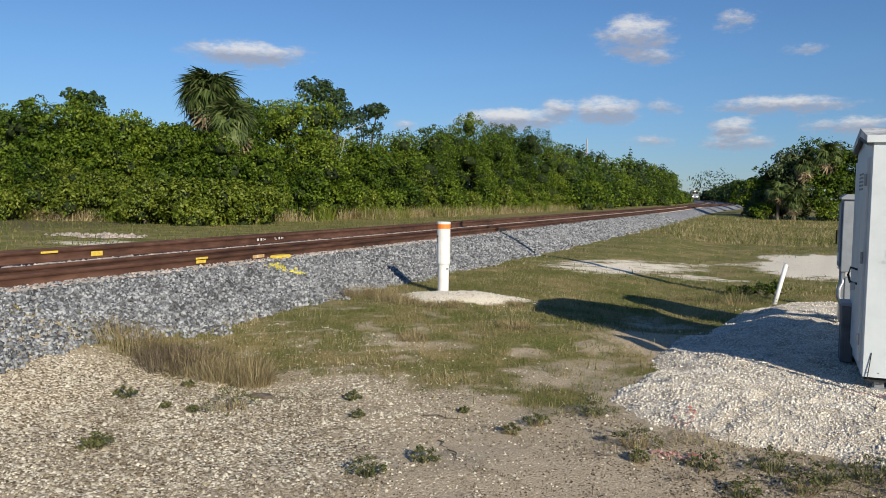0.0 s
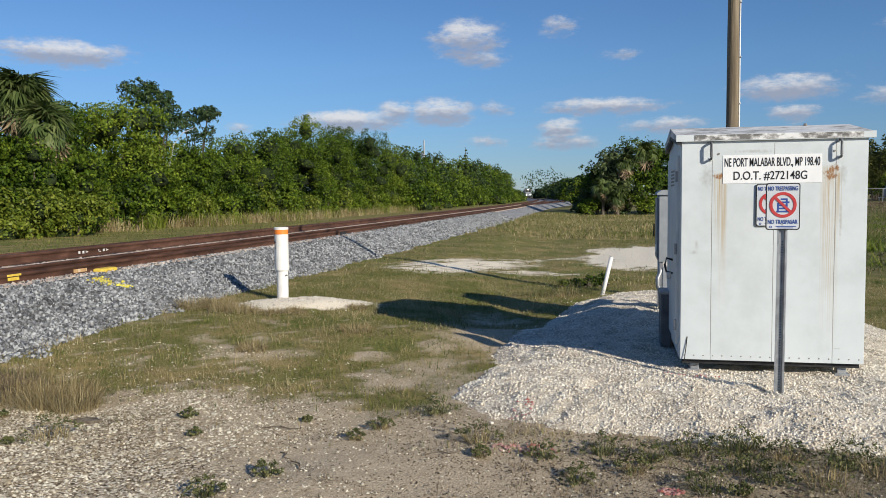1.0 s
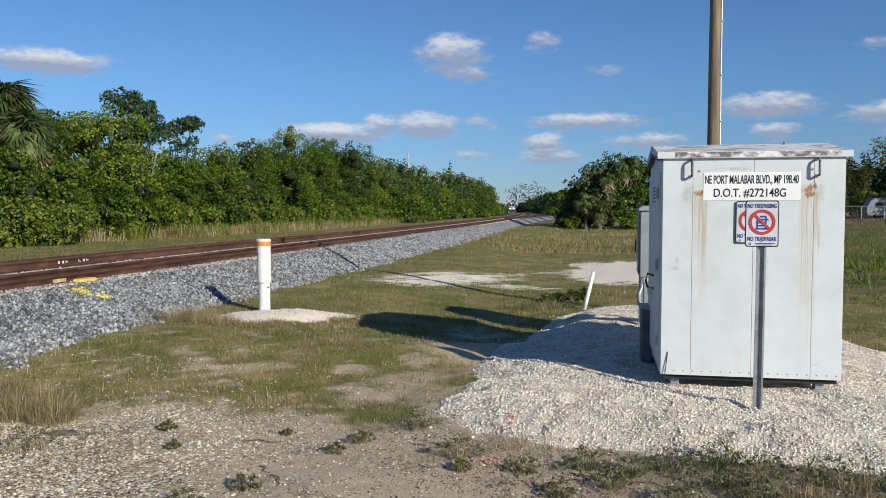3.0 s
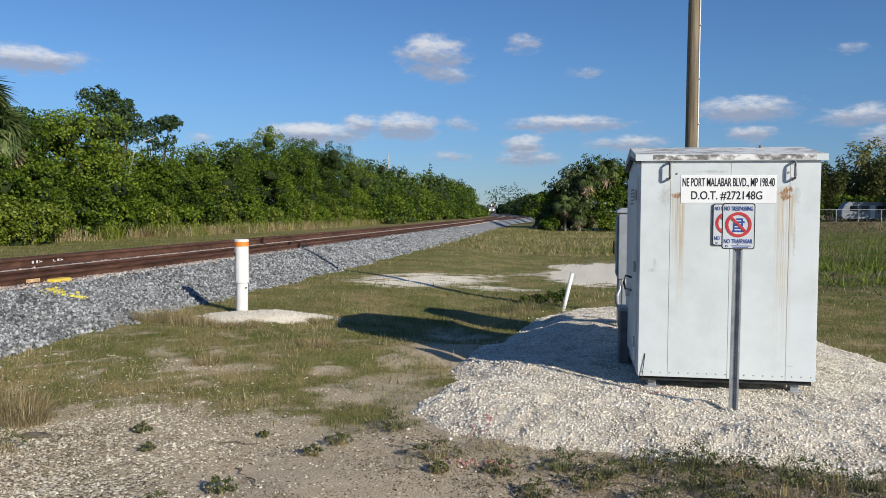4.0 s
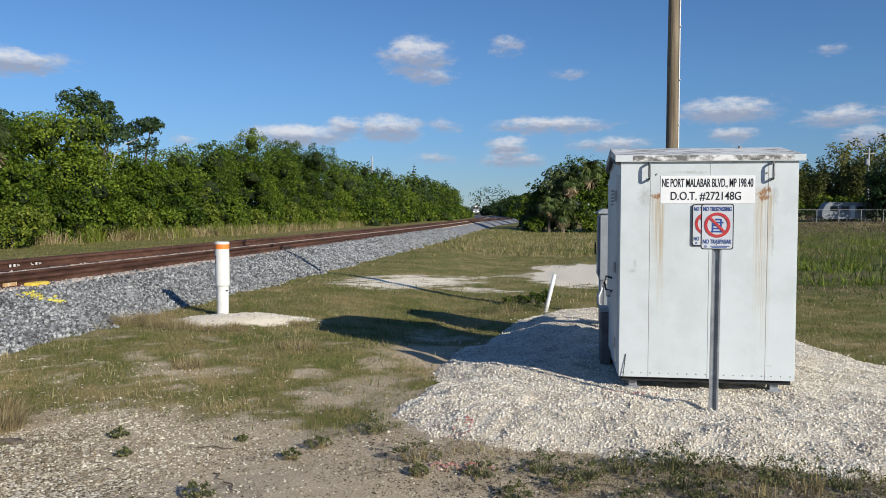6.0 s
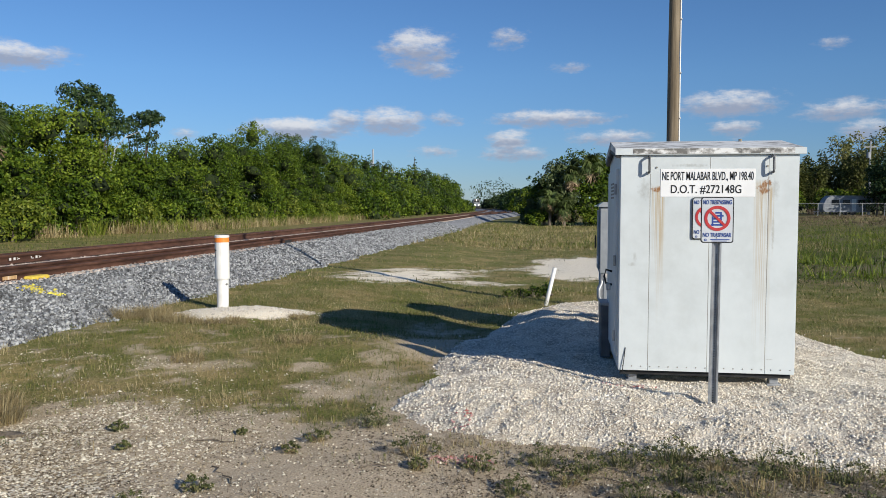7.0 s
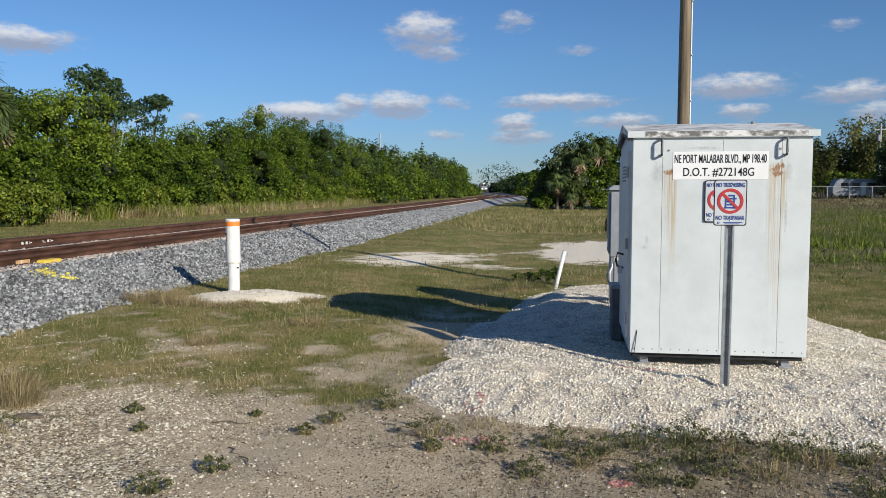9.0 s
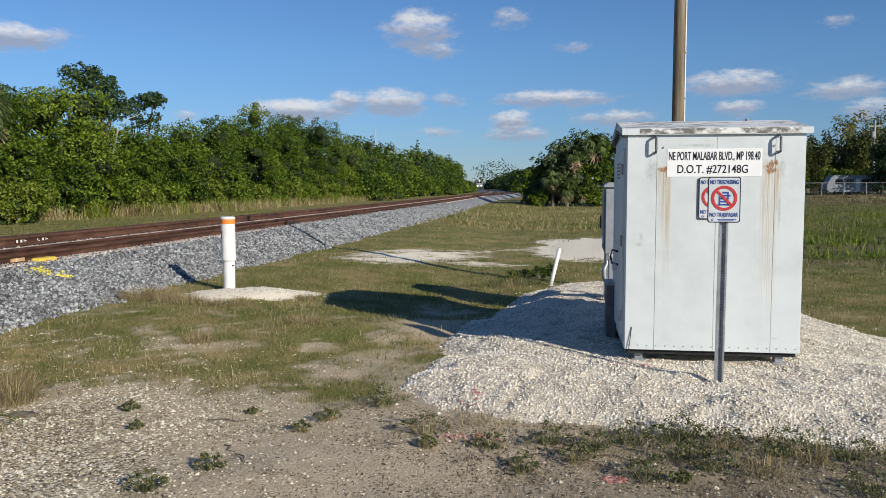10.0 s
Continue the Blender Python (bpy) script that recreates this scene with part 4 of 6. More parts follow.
def build_sign_post():
    s = thing("trespass_sign", (1.502, 7.95, 0.06), "trespass warning sign on a galvanised channel post in gravel", "sign")
    bm = bmesh.new()
    prof = [(-0.045, 0.0), (-0.028, 0.0), (-0.02, 0.03), (0.02, 0.03), (0.028, 0.0), (0.045, 0.0), (0.045, 0.004), (0.032, 0.004), (0.024, 0.034), (-0.024, 0.034), (-0.032, 0.004), (-0.045, 0.004)]
    a = [bm.verts.new((x, 0.012 + y, -0.1)) for x, y in prof]
    b = [bm.verts.new((x + 0.012, 0.012 + y, 2.05)) for x, y in prof]
    n = len(a)
    for i in range(n):
        bm.faces.new((a[i], a[(i + 1) % n], b[(i + 1) % n], b[i]))
    bm.faces.new(b)
    bmesh.ops.recalc_face_normals(bm, faces=bm.faces[:])
    post = part("post", bm, M_STEEL, s)
    bm = bmesh.new()
    for k in range(62):
        z = 0.02 + k * 0.0255
        r = bmesh.ops.create_circle(bm, cap_ends=True, radius=0.0055, segments=8)
        bmesh.ops.transform(bm, matrix=Matrix.Translation((0.006 + 0.012 * z / 2.0, 0.0395, z)) @ Matrix.Rotation(radians(90), 4, "X"), verts=r["verts"])
    part("perforation", bm, M_INK, post, "row of punched holes")
    plate = warning_sign(s, 0.305, 0.442, (0.008, 0.0, 1.911))
    for z in (0.17, -0.17):
        r = bmesh.new()
        bmesh.ops.create_uvsphere(r, u_segments=10, v_segments=6, radius=0.008)
        bolt = part("bolt", r, M_STEEL, plate)
        bolt.matrix_basis = pose(0, -0.004, z)


build_sign_post()


# ---- posts and poles ----
def build_marker():
    m = thing("marker_post", (*lay(-6.77, 15.42), 0.25), "white plastic marker post with orange band on sand heap", "marker post")
    m.scale = (1.06, 1.06, 0.885)
    part("casing", tube(bmesh.new(), [(0, 0, -0.1), (0.0, 0, 0.66)], 0.098, 24), M_WHITE_PVC, m, smooth=False)
    part("sleeve", tube(bmesh.new(), [(0, 0, 0.60), (0, 0, 0.63), (-0.005, 0, 1.36)], [0.106, 0.118, 0.118], 24), M_WHITE_PVC, m)
    part("band", tube(bmesh.new(), [(-0.005, 0, 1.355), (-0.006, 0, 1.45)], 0.121, 24), M_ORANGE, m, "orange band near the top")
    part("cap", tube(bmesh.new(), [(-0.006, 0, 1.45), (-0.006, 0, 1.485), (-0.006, 0, 1.50)], [0.124, 0.124, 0.108], 24), M_WHITE_PVC, m)
    bm = bmesh.new()
    tube(bm, [(-0.09, -0.085, 1.22), (-0.075, -0.10, 1.19), (-0.06, -0.108, 1.20)], 0.008, 6)
    tube(bm, [(-0.088, -0.085, 1.22), (-0.086, -0.087, 1.08), (-0.068, -0.105, 1.06)], 0.006, 6)
    part("latch", bm, M_BLACK, m, "thin black wire latch")
    part("screw", tube(bmesh.new(), [(0.09, -0.06, 0.52), (0.12, -0.08, 0.52)], 0.012, 6), M_BLACK, m)


build_marker()

stake = thing("leaning_pipe", (-0.24, 17.05, 0.0), "short white plastic pipe leaning out of the grass", "pipe")
part("pipe", tube(bmesh.new(), [(-0.04, -0.05, -0.1), (0.165, 0.27, 0.77)], 0.043, 16), M_WHITE_PVC, stake, smooth=True)
part("pipe_mouth", tube(bmesh.new(), [(0.160, 0.262, 0.75), (0.1665, 0.2725, 0.778)], 0.037, 16), M_DARK_BOX, stake, "dark open end")


def build_pole():
    p = thing("utility_pole", (2.125, 15.75, 0.0), "weathered brown wooden utility pole standing behind the hut", "utility pole")
    bm = bmesh.new()
    pts = [(0.0, 0.0, -0.2), (0.0, 0.0, 2.5), (-0.005, 0, 5.0), (0.01, 0, 7.5), (0.02, 0, 10.5)]
    tube(bm, pts, [0.13, 0.113, 0.104, 0.097, 0.092], 18)
    part("shaft", bm, M_POLE, p, smooth=True)
    part("conduit", tube(bmesh.new(), [(0.118, -0.035, -0.05), (0.116, -0.035, 2.5), (0.110, -0.035, 5.0), (0.120, -0.03, 9.0)], 0.013, 8), M_WHITE_PVC, p, "thin pale conduit strip")
    for z in (2.9, 3.75, 4.6, 5.6):
        part("strap", tube(bmesh.new(), [(0.118, -0.05, z), (0.131, -0.03, z + 0.03)], 0.014, 6), M_STEEL, p)


build_pole()


# ---- paint and marks on the track ----
def mark(name, x, y0, y1, z0, z1, mat, label):
    s = float(track_shift((y0 + y1) / 2)) + CENTRE
    ob = part(name, box(bmesh.new(), x + s, x + s + 0.004, y0, y1, z0, z1), mat, track, label)
    return ob


mark("paint_mark", 1.22 + 0.036, 10.38, 10.68, 0.948, 0.98, M_YELLOW, "yellow paint on the rail")
mark("paint_mark", 1.22 + 0.0135, 10.42, 10.66, 0.88, 0.93, M_YELLOW, "yellow paint on the rail web")
mark("paint_mark", -0.7525 + 0.0135, 10.08, 10.33, 0.92, 1.02, M_YELLOW, "yellow paint on the rail web")
mark("paint_mark", -0.7525 + 0.037, 9.05, 9.38, 1.045, 1.08, M_YELLOW, "yellow paint on the rail head")
mark("paint_mark", 1.22 + 0.0135, 11.95, 12.3, 0.86, 0.92, M_STREAK, "rusty orange patch on the rail")
part("painted_tie_end", box(bmesh.new(), CENTRE + 1.30, CENTRE + 1.50, 12.36, 12.82, TIE_Z - 0.13, TIE_Z + 0.03, 0.035), M_YELLOW, track, "tie end painted yellow")
bm = bmesh.new()
rng = random.Random(4)
for base, n in ((14.75, 3), (15.45, 3)):
    for k in range(n):
        y = base + k * 0.13
        s = CENTRE - 0.7525 + 0.0135
        box(bm, s, s + 0.003, y, y + 0.02, 0.975, 1.03)
        box(bm, s, s + 0.003, y, y + 0.085, rng.choice((0.975, 1.012)), rng.choice((0.99, 1.03)))
part("chalk_marks", bm, M_CHALK, track, "white chalk marks that cannot be read")


# ---- plants ----
def leaf_cards(centres, radii, squash, n, size, rng, shell=(0.72, 1.05), lean=0.5, clumps=0):
    """Leaves scattered over lobes, gathered in tufts: pointed four-cornered blades, folded along the rib."""
    centres, radii = np.asarray(centres, float), np.asarray(radii, float)
    sq = np.array([1, 1, squash])

    def ways(k):
        d = rng.normal(size=(k, 3))
        return d / np.linalg.norm(d, axis=1)[:, None]

    p = radii ** 2
    if clumps and n > 40:
        even = leaf_cards(centres, radii, squash, int(n * 0.28), size, rng, (0.42, 0.92), 0.6)
        n = n - int(n * 0.28)
        k = clumps * len(radii)
        w = rng.choice(len(radii), k, p=p / p.sum())
        d = ways(k)
        d[:, 2] = np.where(d[:, 2] < -0.3, -d[:, 2], d[:, 2])
        cc = centres[w] + d * (radii[w] * rng.uniform(0.72, 1.1, k))[:, None] * sq
        cr = radii[w] * rng.uniform(0.13, 0.36, k)
        q = cr ** 2
        which = rng.choice(k, n, p=q / q.sum())
        o = ways(n) + d[which] * 0.55 + np.array([0, 0, 0.25])
        o /= np.linalg.norm(o, axis=1)[:, None] + 1e-9
        pos = cc[which] + o * (cr[which] * rng.uniform(0.6, 1.1, n))[:, None]
        nor = o + rng.normal(size=(n, 3)) * lean * 0.7
    else:
        which = rng.choice(len(radii), n, p=p / p.sum())
        d = ways(n)
        d[:, 2] = np.where(d[:, 2] < -0.35, -d[:, 2], d[:, 2])
        pos = centres[which] + d * (radii[which] * rng.uniform(*shell, n))[:, None] * sq
        nor = d + rng.normal(size=(n, 3)) * lean
    nor /= np.linalg.norm(nor, axis=1)[:, None]
    t = np.cross(nor, rng.normal(size=(n, 3)))
    t /= np.linalg.norm(t, axis=1)[:, None] + 1e-9
    b = np.cross(nor, t)
    s = size * rng.uniform(0.55, 1.35, n)[:, None]
    v = np.stack([pos - t * s * 0.5, pos + b * s * 0.27 + nor * s * 0.06, pos + t * s * 0.5, pos - b * s * 0.27 + nor * s * 0.06], 1)
    v = v.reshape(-1, 3)
    if clumps:
        v = np.concatenate([v, even[0]])
    return v, np.arange(len(v)).reshape(-1, 4)


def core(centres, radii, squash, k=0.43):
    """Rough lumps filling a crown; their near-black colour stands in for the shade inside."""
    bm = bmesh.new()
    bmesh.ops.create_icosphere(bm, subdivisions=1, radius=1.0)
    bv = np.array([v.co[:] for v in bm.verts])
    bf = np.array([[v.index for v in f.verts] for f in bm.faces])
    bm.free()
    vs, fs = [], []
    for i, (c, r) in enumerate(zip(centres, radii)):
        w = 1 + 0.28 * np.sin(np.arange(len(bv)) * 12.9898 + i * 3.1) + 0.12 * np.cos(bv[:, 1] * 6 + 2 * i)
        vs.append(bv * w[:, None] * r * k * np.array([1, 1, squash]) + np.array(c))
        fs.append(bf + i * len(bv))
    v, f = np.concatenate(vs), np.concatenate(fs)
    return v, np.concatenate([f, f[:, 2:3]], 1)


def plant_crown(parent, centres, radii, n, size, mat, rng, squash=0.9, with_core=True, shell=(0.72, 1.05), clumps=22):
    v, f = leaf_cards(centres, radii, squash, n, size, rng, shell, clumps=clumps)
    crown = soup("crown", v, f, mat, parent)
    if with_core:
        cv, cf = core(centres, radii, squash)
        soup("inner_crown", cv, cf[:, :3], M_CROWN_SHADE, crown)
    return crown


def limbs(parent, base, tops, r, rng, mat):
    bm = bmesh.new()
    for i, t in enumerate(tops):
        mid = [(base[k] * 0.55 + t[k] * 0.45) + rng.uniform(-0.15, 0.15) for k in range(3)]
        mid[2] = base[2] * 0.45 + t[2] * 0.55
        tube(bm, [base, mid, t], [r, r * 0.7, r * 0.25], 7)
    return part("trunk", bm, mat, parent)


def bush(x, y, h, r, seed, mat, n=4200, size=0.24, name="wild_bush", label="dense leafy green bush in an overgrown hedge", group="hedge bushes", z=0.15, category="bush", lobes=8):
    """A broad leafy crown down to the ground, of several overlapping lobes."""
    rng = np.random.default_rng(seed)
    t = thing(name, (x, y, z), label, category, group)
    cs, rs = [], []
    for i in range(lobes):
        a = rng.uniform(0, 2 * math.pi)
        zz = h * (0.15 + 0.67 * (i / max(1, lobes - 1)))
        rr = r * rng.uniform(0.42, 0.62) * (1.1 - 0.28 * zz / h)
        rr = min(rr, (h - zz) * 1.05)
        d = r * rng.uniform(0.25, 0.72) * (1.15 - 0.45 * zz / h)
        cs.append((math.cos(a) * d, math.sin(a) * d, zz))
        rs.append(rr)
    cs.append((0, 0, h * 0.45))
    rs.append(r * 0.62)
    k = min(h * 0.22, r * 0.45)
    cs.append((rng.uniform(-0.3, 0.3) * r, rng.uniform(-0.3, 0.3) * r, h - k * 0.95))
    rs.append(k)
    plant_crown(t, cs, rs, n, size, mat, rng)
    limbs(t, (0, 0, -0.1), [(c[0] * 0.7, c[1] * 0.7, c[2] * 0.8) for c in cs[-3:]], 0.09, rng, M_BARK)
    return t


def fan(rng, length, leaflets, width, droop):
    """One fan-shaped palm leaf, its stalk at the origin and pointing along x."""
    v = []
    stalk = length * 0.45
    v += [(0, -0.02, 0), (0, 0.02, 0), (stalk, 0.012, 0.06 * length), (stalk, -0.012, 0.06 * length)]
    for i in range(leaflets):
        a = radians(-125 + 250 * i / (leaflets - 1)) + rng.normal() * 0.05
        ln = length * 0.62 * (0.75 + 0.25 * math.cos(a * 0.6)) * rng.uniform(0.85, 1.1)
        dx, dy = math.cos(a), math.sin(a)
        c0 = np.array([stalk, 0, 0.06 * length])
        tip = c0 + np.array([dx * ln, dy * ln, -droop * ln * rng.uniform(0.6, 1.3)])
        mid = c0 + np.array([dx * ln * 0.55, dy * ln * 0.55, -droop * ln * 0.15])
        side = np.array([-dy, dx, 0]) * width
        v += [tuple(c0), tuple(mid + side), tuple(tip), tuple(mid - side)]
    v = np.array(v)
    return v, np.arange(len(v)).reshape(-1, 4)


def fronds(rng, count, el_range, length, at, leaflets=15, width=0.055, droop=0.5):
    vs, fs, k = [], [], 0
    for i in range(count):
        v, f = fan(rng, length * rng.uniform(0.8, 1.15), leaflets, width, droop)
        el, az = radians(rng.uniform(*el_range)), rng.uniform(0, 2 * math.pi)
        m = np.array(Euler((rng.uniform(-0.5, 0.5), -el, az)).to_matrix())
        vs.append(v @ m.T + np.array(at))
        fs.append(f + k)
        k += len(v)
    return np.concatenate(vs), np.concatenate(fs)


def palm(x, y, h, seed, z=0.1, spread=1.7, count=34, dead=8, label="cabbage palm with a round head of fan fronds", trunk_r=0.16, group="palms"):
    rng = np.random.default_rng(seed)
    t = thing("cabbage_palm", (x, y, z), label, "palm tree", group)
    top = h - spread * 0.75
    part("trunk", tube(bmesh.new(), [(0, 0, -0.1), (0.05, 0.02, top * 0.5), (0, 0, top)], [trunk_r * 1.15, trunk_r, trunk_r * 1.25], 10), M_BARK, t)
    v, f = fronds(rng, count, (-70, 72), spread, (0, 0, top), 17, 0.075, 0.85)
    soup("fronds", v, f, M_PALM, t)
    if dead:
        v, f = fronds(rng, dead, (-80, -45), spread * 1.05, (0, 0, top - 0.3), 13, 0.075, 0.35)
        soup("dead_fronds", v, f, M_PALM_DEAD, t, "hanging tan dead fronds")
    return t


# hedge along the far side of the line: x, y, height, radius
HEDGE = [
    (-51, 34, 7.0, 3.6), (-47.5, 35, 7.2, 3.2), (-44.3, 35.2, 7.2, 2.6), (-42.2, 35.5, 7.6, 2.2), (-40.0, 36, 7.9, 2.0), (-38.5, 36.3, 6.6, 2.4),
    (-36.8, 36.6, 6.8, 2.3), (-35.6, 37.4, 6.2, 2.2), (-35.0, 39, 5.4, 2.4), (-34.3, 41, 5.5, 2.4), (-32.9, 43.6, 8.0, 2.4), (-32.3, 46, 8.6, 2.5),
    (-31.8, 48.2, 8.7, 2.7), (-31.2, 51.2, 8.9, 2.7), (-30.8, 54.4, 6.3, 2.3), (-30.7, 57.4, 4.9, 2.2), (-30.8, 60.3, 5.6, 2.3), (-30.9, 63.6, 7.5, 2.6),
    (-31.0, 68.2, 7.9, 3.0), (-31.1, 72.5, 8.0, 2.9), (-31.2, 77, 8.5, 2.8), (-30.9, 81.5, 10.7, 2.9), (-30.6, 86.2, 9.2, 2.9), (-30.5, 91, 10.4, 3.2),
    (-30.5, 96, 10.3, 3.2), (-30.5, 101, 9.8, 3.2), (-30.5, 106, 9.5, 3.2),
]
for i, (x, y, h, r) in enumerate(HEDGE + [(-32.3, 39.0, 6.4, 2.0), (-34.2, 38.4, 6.0, 2.0)]):
    h *= 0.97 if y < 42 else 1.0
    x -= 2.3 * (i % 2) * (y > 40)
    mat = M_LEAF
    bush(x, y, h, r * 1.28, 100 + i, mat, n=12000, size=0.205, lobes=12)
for i in range(9):
    bush(-35.6 + 0.8 * math.sin(i * 2.2), 56.5 + i * 6.0, 5.2 + 0.7 * math.sin(i * 1.7), 3.2, 180 + i, M_LEAF_DARK, n=2200, size=0.34, label="dark green bush at the back of a hedge")
for i in range(24):
    y = 111.5 + i * 6.2 + i * i * 0.12
    x = -30.4 - 0.0004 * max(0.0, y - 150) ** 2
    bush(x, y, 8.9 + 0.9 * math.sin(i * 1.9) + 0.006 * (y - 110), 4.0, 200 + i, M_LEAF if i % 4 else M_LEAF_DARK, n=2100, size=0.42)
for i in range(22):
    y = 108 + i * 9.6
    x = -27.4 - 0.0004 * max(0.0, y - 150) ** 2
    bush(x, y, 3.6 + 0.6 * math.sin(i * 2.7), 4.2, 260 + i, M_LEAF, n=1500, size=0.42, label="green shrub at the foot of a far hedge", group="hedge shrubs", lobes=5)
# lower shrubs and vines in front of the hedge
for i in range(17):
    u = i / 16
    x = -49 + 17.5 * u
    y = 31.5 + 5.5 * u + (4.0 * max(0.0, u - 0.72) / 0.28)
    bush(x + 0.4 * math.sin(i * 2.3), y - 0.6, 3.2 + 0.8 * math.sin(i * 1.7), 2.4, 300 + i, M_LEAF_YELLOW if i % 5 != 3 else M_LEAF, n=4400, size=0.175,
         label="yellow-green vine-covered shrub at the foot of a hedge", group="hedge shrubs", lobes=6)
for i in range(20):
    y = 42 + i * 3.4
    x = -28.9 + 0.5 * math.sin(i * 2.1) - (0.9 if i < 3 else 0)
    bush(x, y, 3.0 + 0.9 * math.sin(i * 1.3), 1.9, 340 + i, M_LEAF if i % 3 else M_LEAF_YELLOW, n=2800, size=0.22,
         label="green shrub at the foot of a hedge", group="hedge shrubs", lobes=5)


def slender_tree(x, y, h, crown_r, seed, mat, n, size, label, lobes=6, spread_z=0.35, z=0.1):
    """A tree with a bare upper trunk and an open crown."""
    rng = np.random.default_rng(seed)
    t = thing("slender_tree", (x, y, z), label, "tree", "trees in the hedge")
    cs, rs = [], []
    for i in range(lobes):
        a = i * 2.4
        cs.append((math.cos(a) * crown_r * 0.6, math.sin(a) * crown_r * 0.6, h - crown_r * 0.5 - rng.uniform(0, 1) * h * spread_z))
        rs.append(crown_r * rng.uniform(0.38, 0.6))
    plant_crown(t, cs, rs, n, size, mat, rng, with_core=False, shell=(0.2, 1.05))
    limbs(t, (0, 0, -0.1), [(c[0], c[1], c[2]) for c in cs[:6]], 0.10, rng, M_BARK)
    return t


slender_tree(-31.9, 51.5, 10.3, 2.0, 401, M_LEAF_DARK, 5200, 0.24, "dark leafy tree rising above the hedge", 12, 0.28)
slender_tree(-31.2, 56.6, 9.6, 1.5, 402, M_LEAF_DARK, 2300, 0.24, "thin tree with an open see-through crown", 9, 0.3)
slender_tree(-40.6, 37.2, 8.3, 1.3, 403, M_LEAF_DARK, 1500, 0.24, "small dark tree at the top of the hedge", 5, 0.2)
palm(-31.2, 37.7, 8.9, 410, spread=1.85, count=84, dead=22, label="tall cabbage palm above the hedge with dead fronds hanging")
palm(-29.4, 37.4, 7.2, 412, spread=1.6, count=52, dead=22, label="cabbage palm with a skirt of tan dead fronds")

for i, (x, y, h, r) in enumerate(((-29.0, 35.6, 5.2, 2.2), (-31.0, 35.2, 5.6, 2.3), (-27.9, 37.6, 4.6, 2.0))):
    bush(x, y, h, r, 395 + i, M_LEAF, n=7000, size=0.185, lobes=9)
for i, (x, y, h, r) in enumerate(((-28.4, 34.7, 2.6, 2.0), (-30.2, 34.0, 2.8, 2.1), (-27.0, 36.4, 2.4, 1.9), (-32.0, 33.4, 2.4, 2.0))):
    bush(x, y, h, r, 430 + i, M_LEAF_YELLOW, n=4400, size=0.175, label="yellow-green vine-covered shrub at the foot of a hedge", group="hedge shrubs", lobes=6)

# trees right of the line
RIGHT = [(-2.6, 92, 2.9, 1.6), (-1.7, 93, 4.6, 2.0), (-0.6, 91, 6.2, 2.5), (0.6, 89, 7.3, 3.0), (3.0, 88.5, 8.2, 3.2), (5.4, 89, 7.6, 3.2), (7.6, 90, 7.2, 3.2), (10.5, 92, 7.4, 3.6), (14, 94, 7.6, 3.6)]
for i, (x, y, h, r) in enumerate(RIGHT):
    bush(x, y, h, r, 500 + i, M_LEAF if i % 3 else M_LEAF_GREY, n=5000, size=0.28, label="dark green thicket tree beside a grassy verge", group="thicket trees", category="tree", name="thicket_tree", z=0.0)
for i, (x, y, h, r) in enumerate(((-3.0, 118, 4.8, 2.2), (-4.6, 132, 4.8, 2.3), (-4.8, 150, 5.4, 2.6), (-1.4, 104, 5.4, 2.3))):
    bush(x, y, h, r, 545 + i, M_LEAF, n=2600, size=0.34, label="low green tree between a thicket and the railway", group="thicket trees", category="tree", name="thicket_tree", z=0.0)
for i in range(7):
    bush(-1.6 + i * 2.2, 86.6 + 0.8 * math.sin(i * 2.0), 1.9 + 0.5 * math.sin(i * 1.3), 1.7, 530 + i, M_LEAF_DARK if i % 2 else M_LEAF, n=1800, size=0.22, label="low green shrub at the edge of a thicket", group="thicket shrubs", z=0.0, lobes=5)
for x, y, h, s, seed in ((-1.0, 85.6, 3.9, 1.35, 520), (0.5, 85.2, 3.1, 1.3, 521), (1.4, 86.9, 6.6, 1.5, 523), (3.4, 87.0, 7.6, 1.5, 526)):
    palm(x, y, h, seed, z=0.0, spread=s, count=30, dead=8, group="thicket palms", label="cabbage palm at the edge of a thicket")
for i in range(15):
    y = 168 + i * 11.0
    x = 1.2 - 0.00026 * (y - 25) ** 2 + 1.8 * math.sin(i * 1.7)
    bush(x, y, 5.4 + 0.9 * math.sin(i * 2.2) + 0.006 * y, 4.4, 540 + i, M_LEAF if i % 2 else M_LEAF_DARK, n=2600, size=0.62, label="far dark green tree beside the railway", group="far trees", category="tree", name="far_tree", z=0.0)


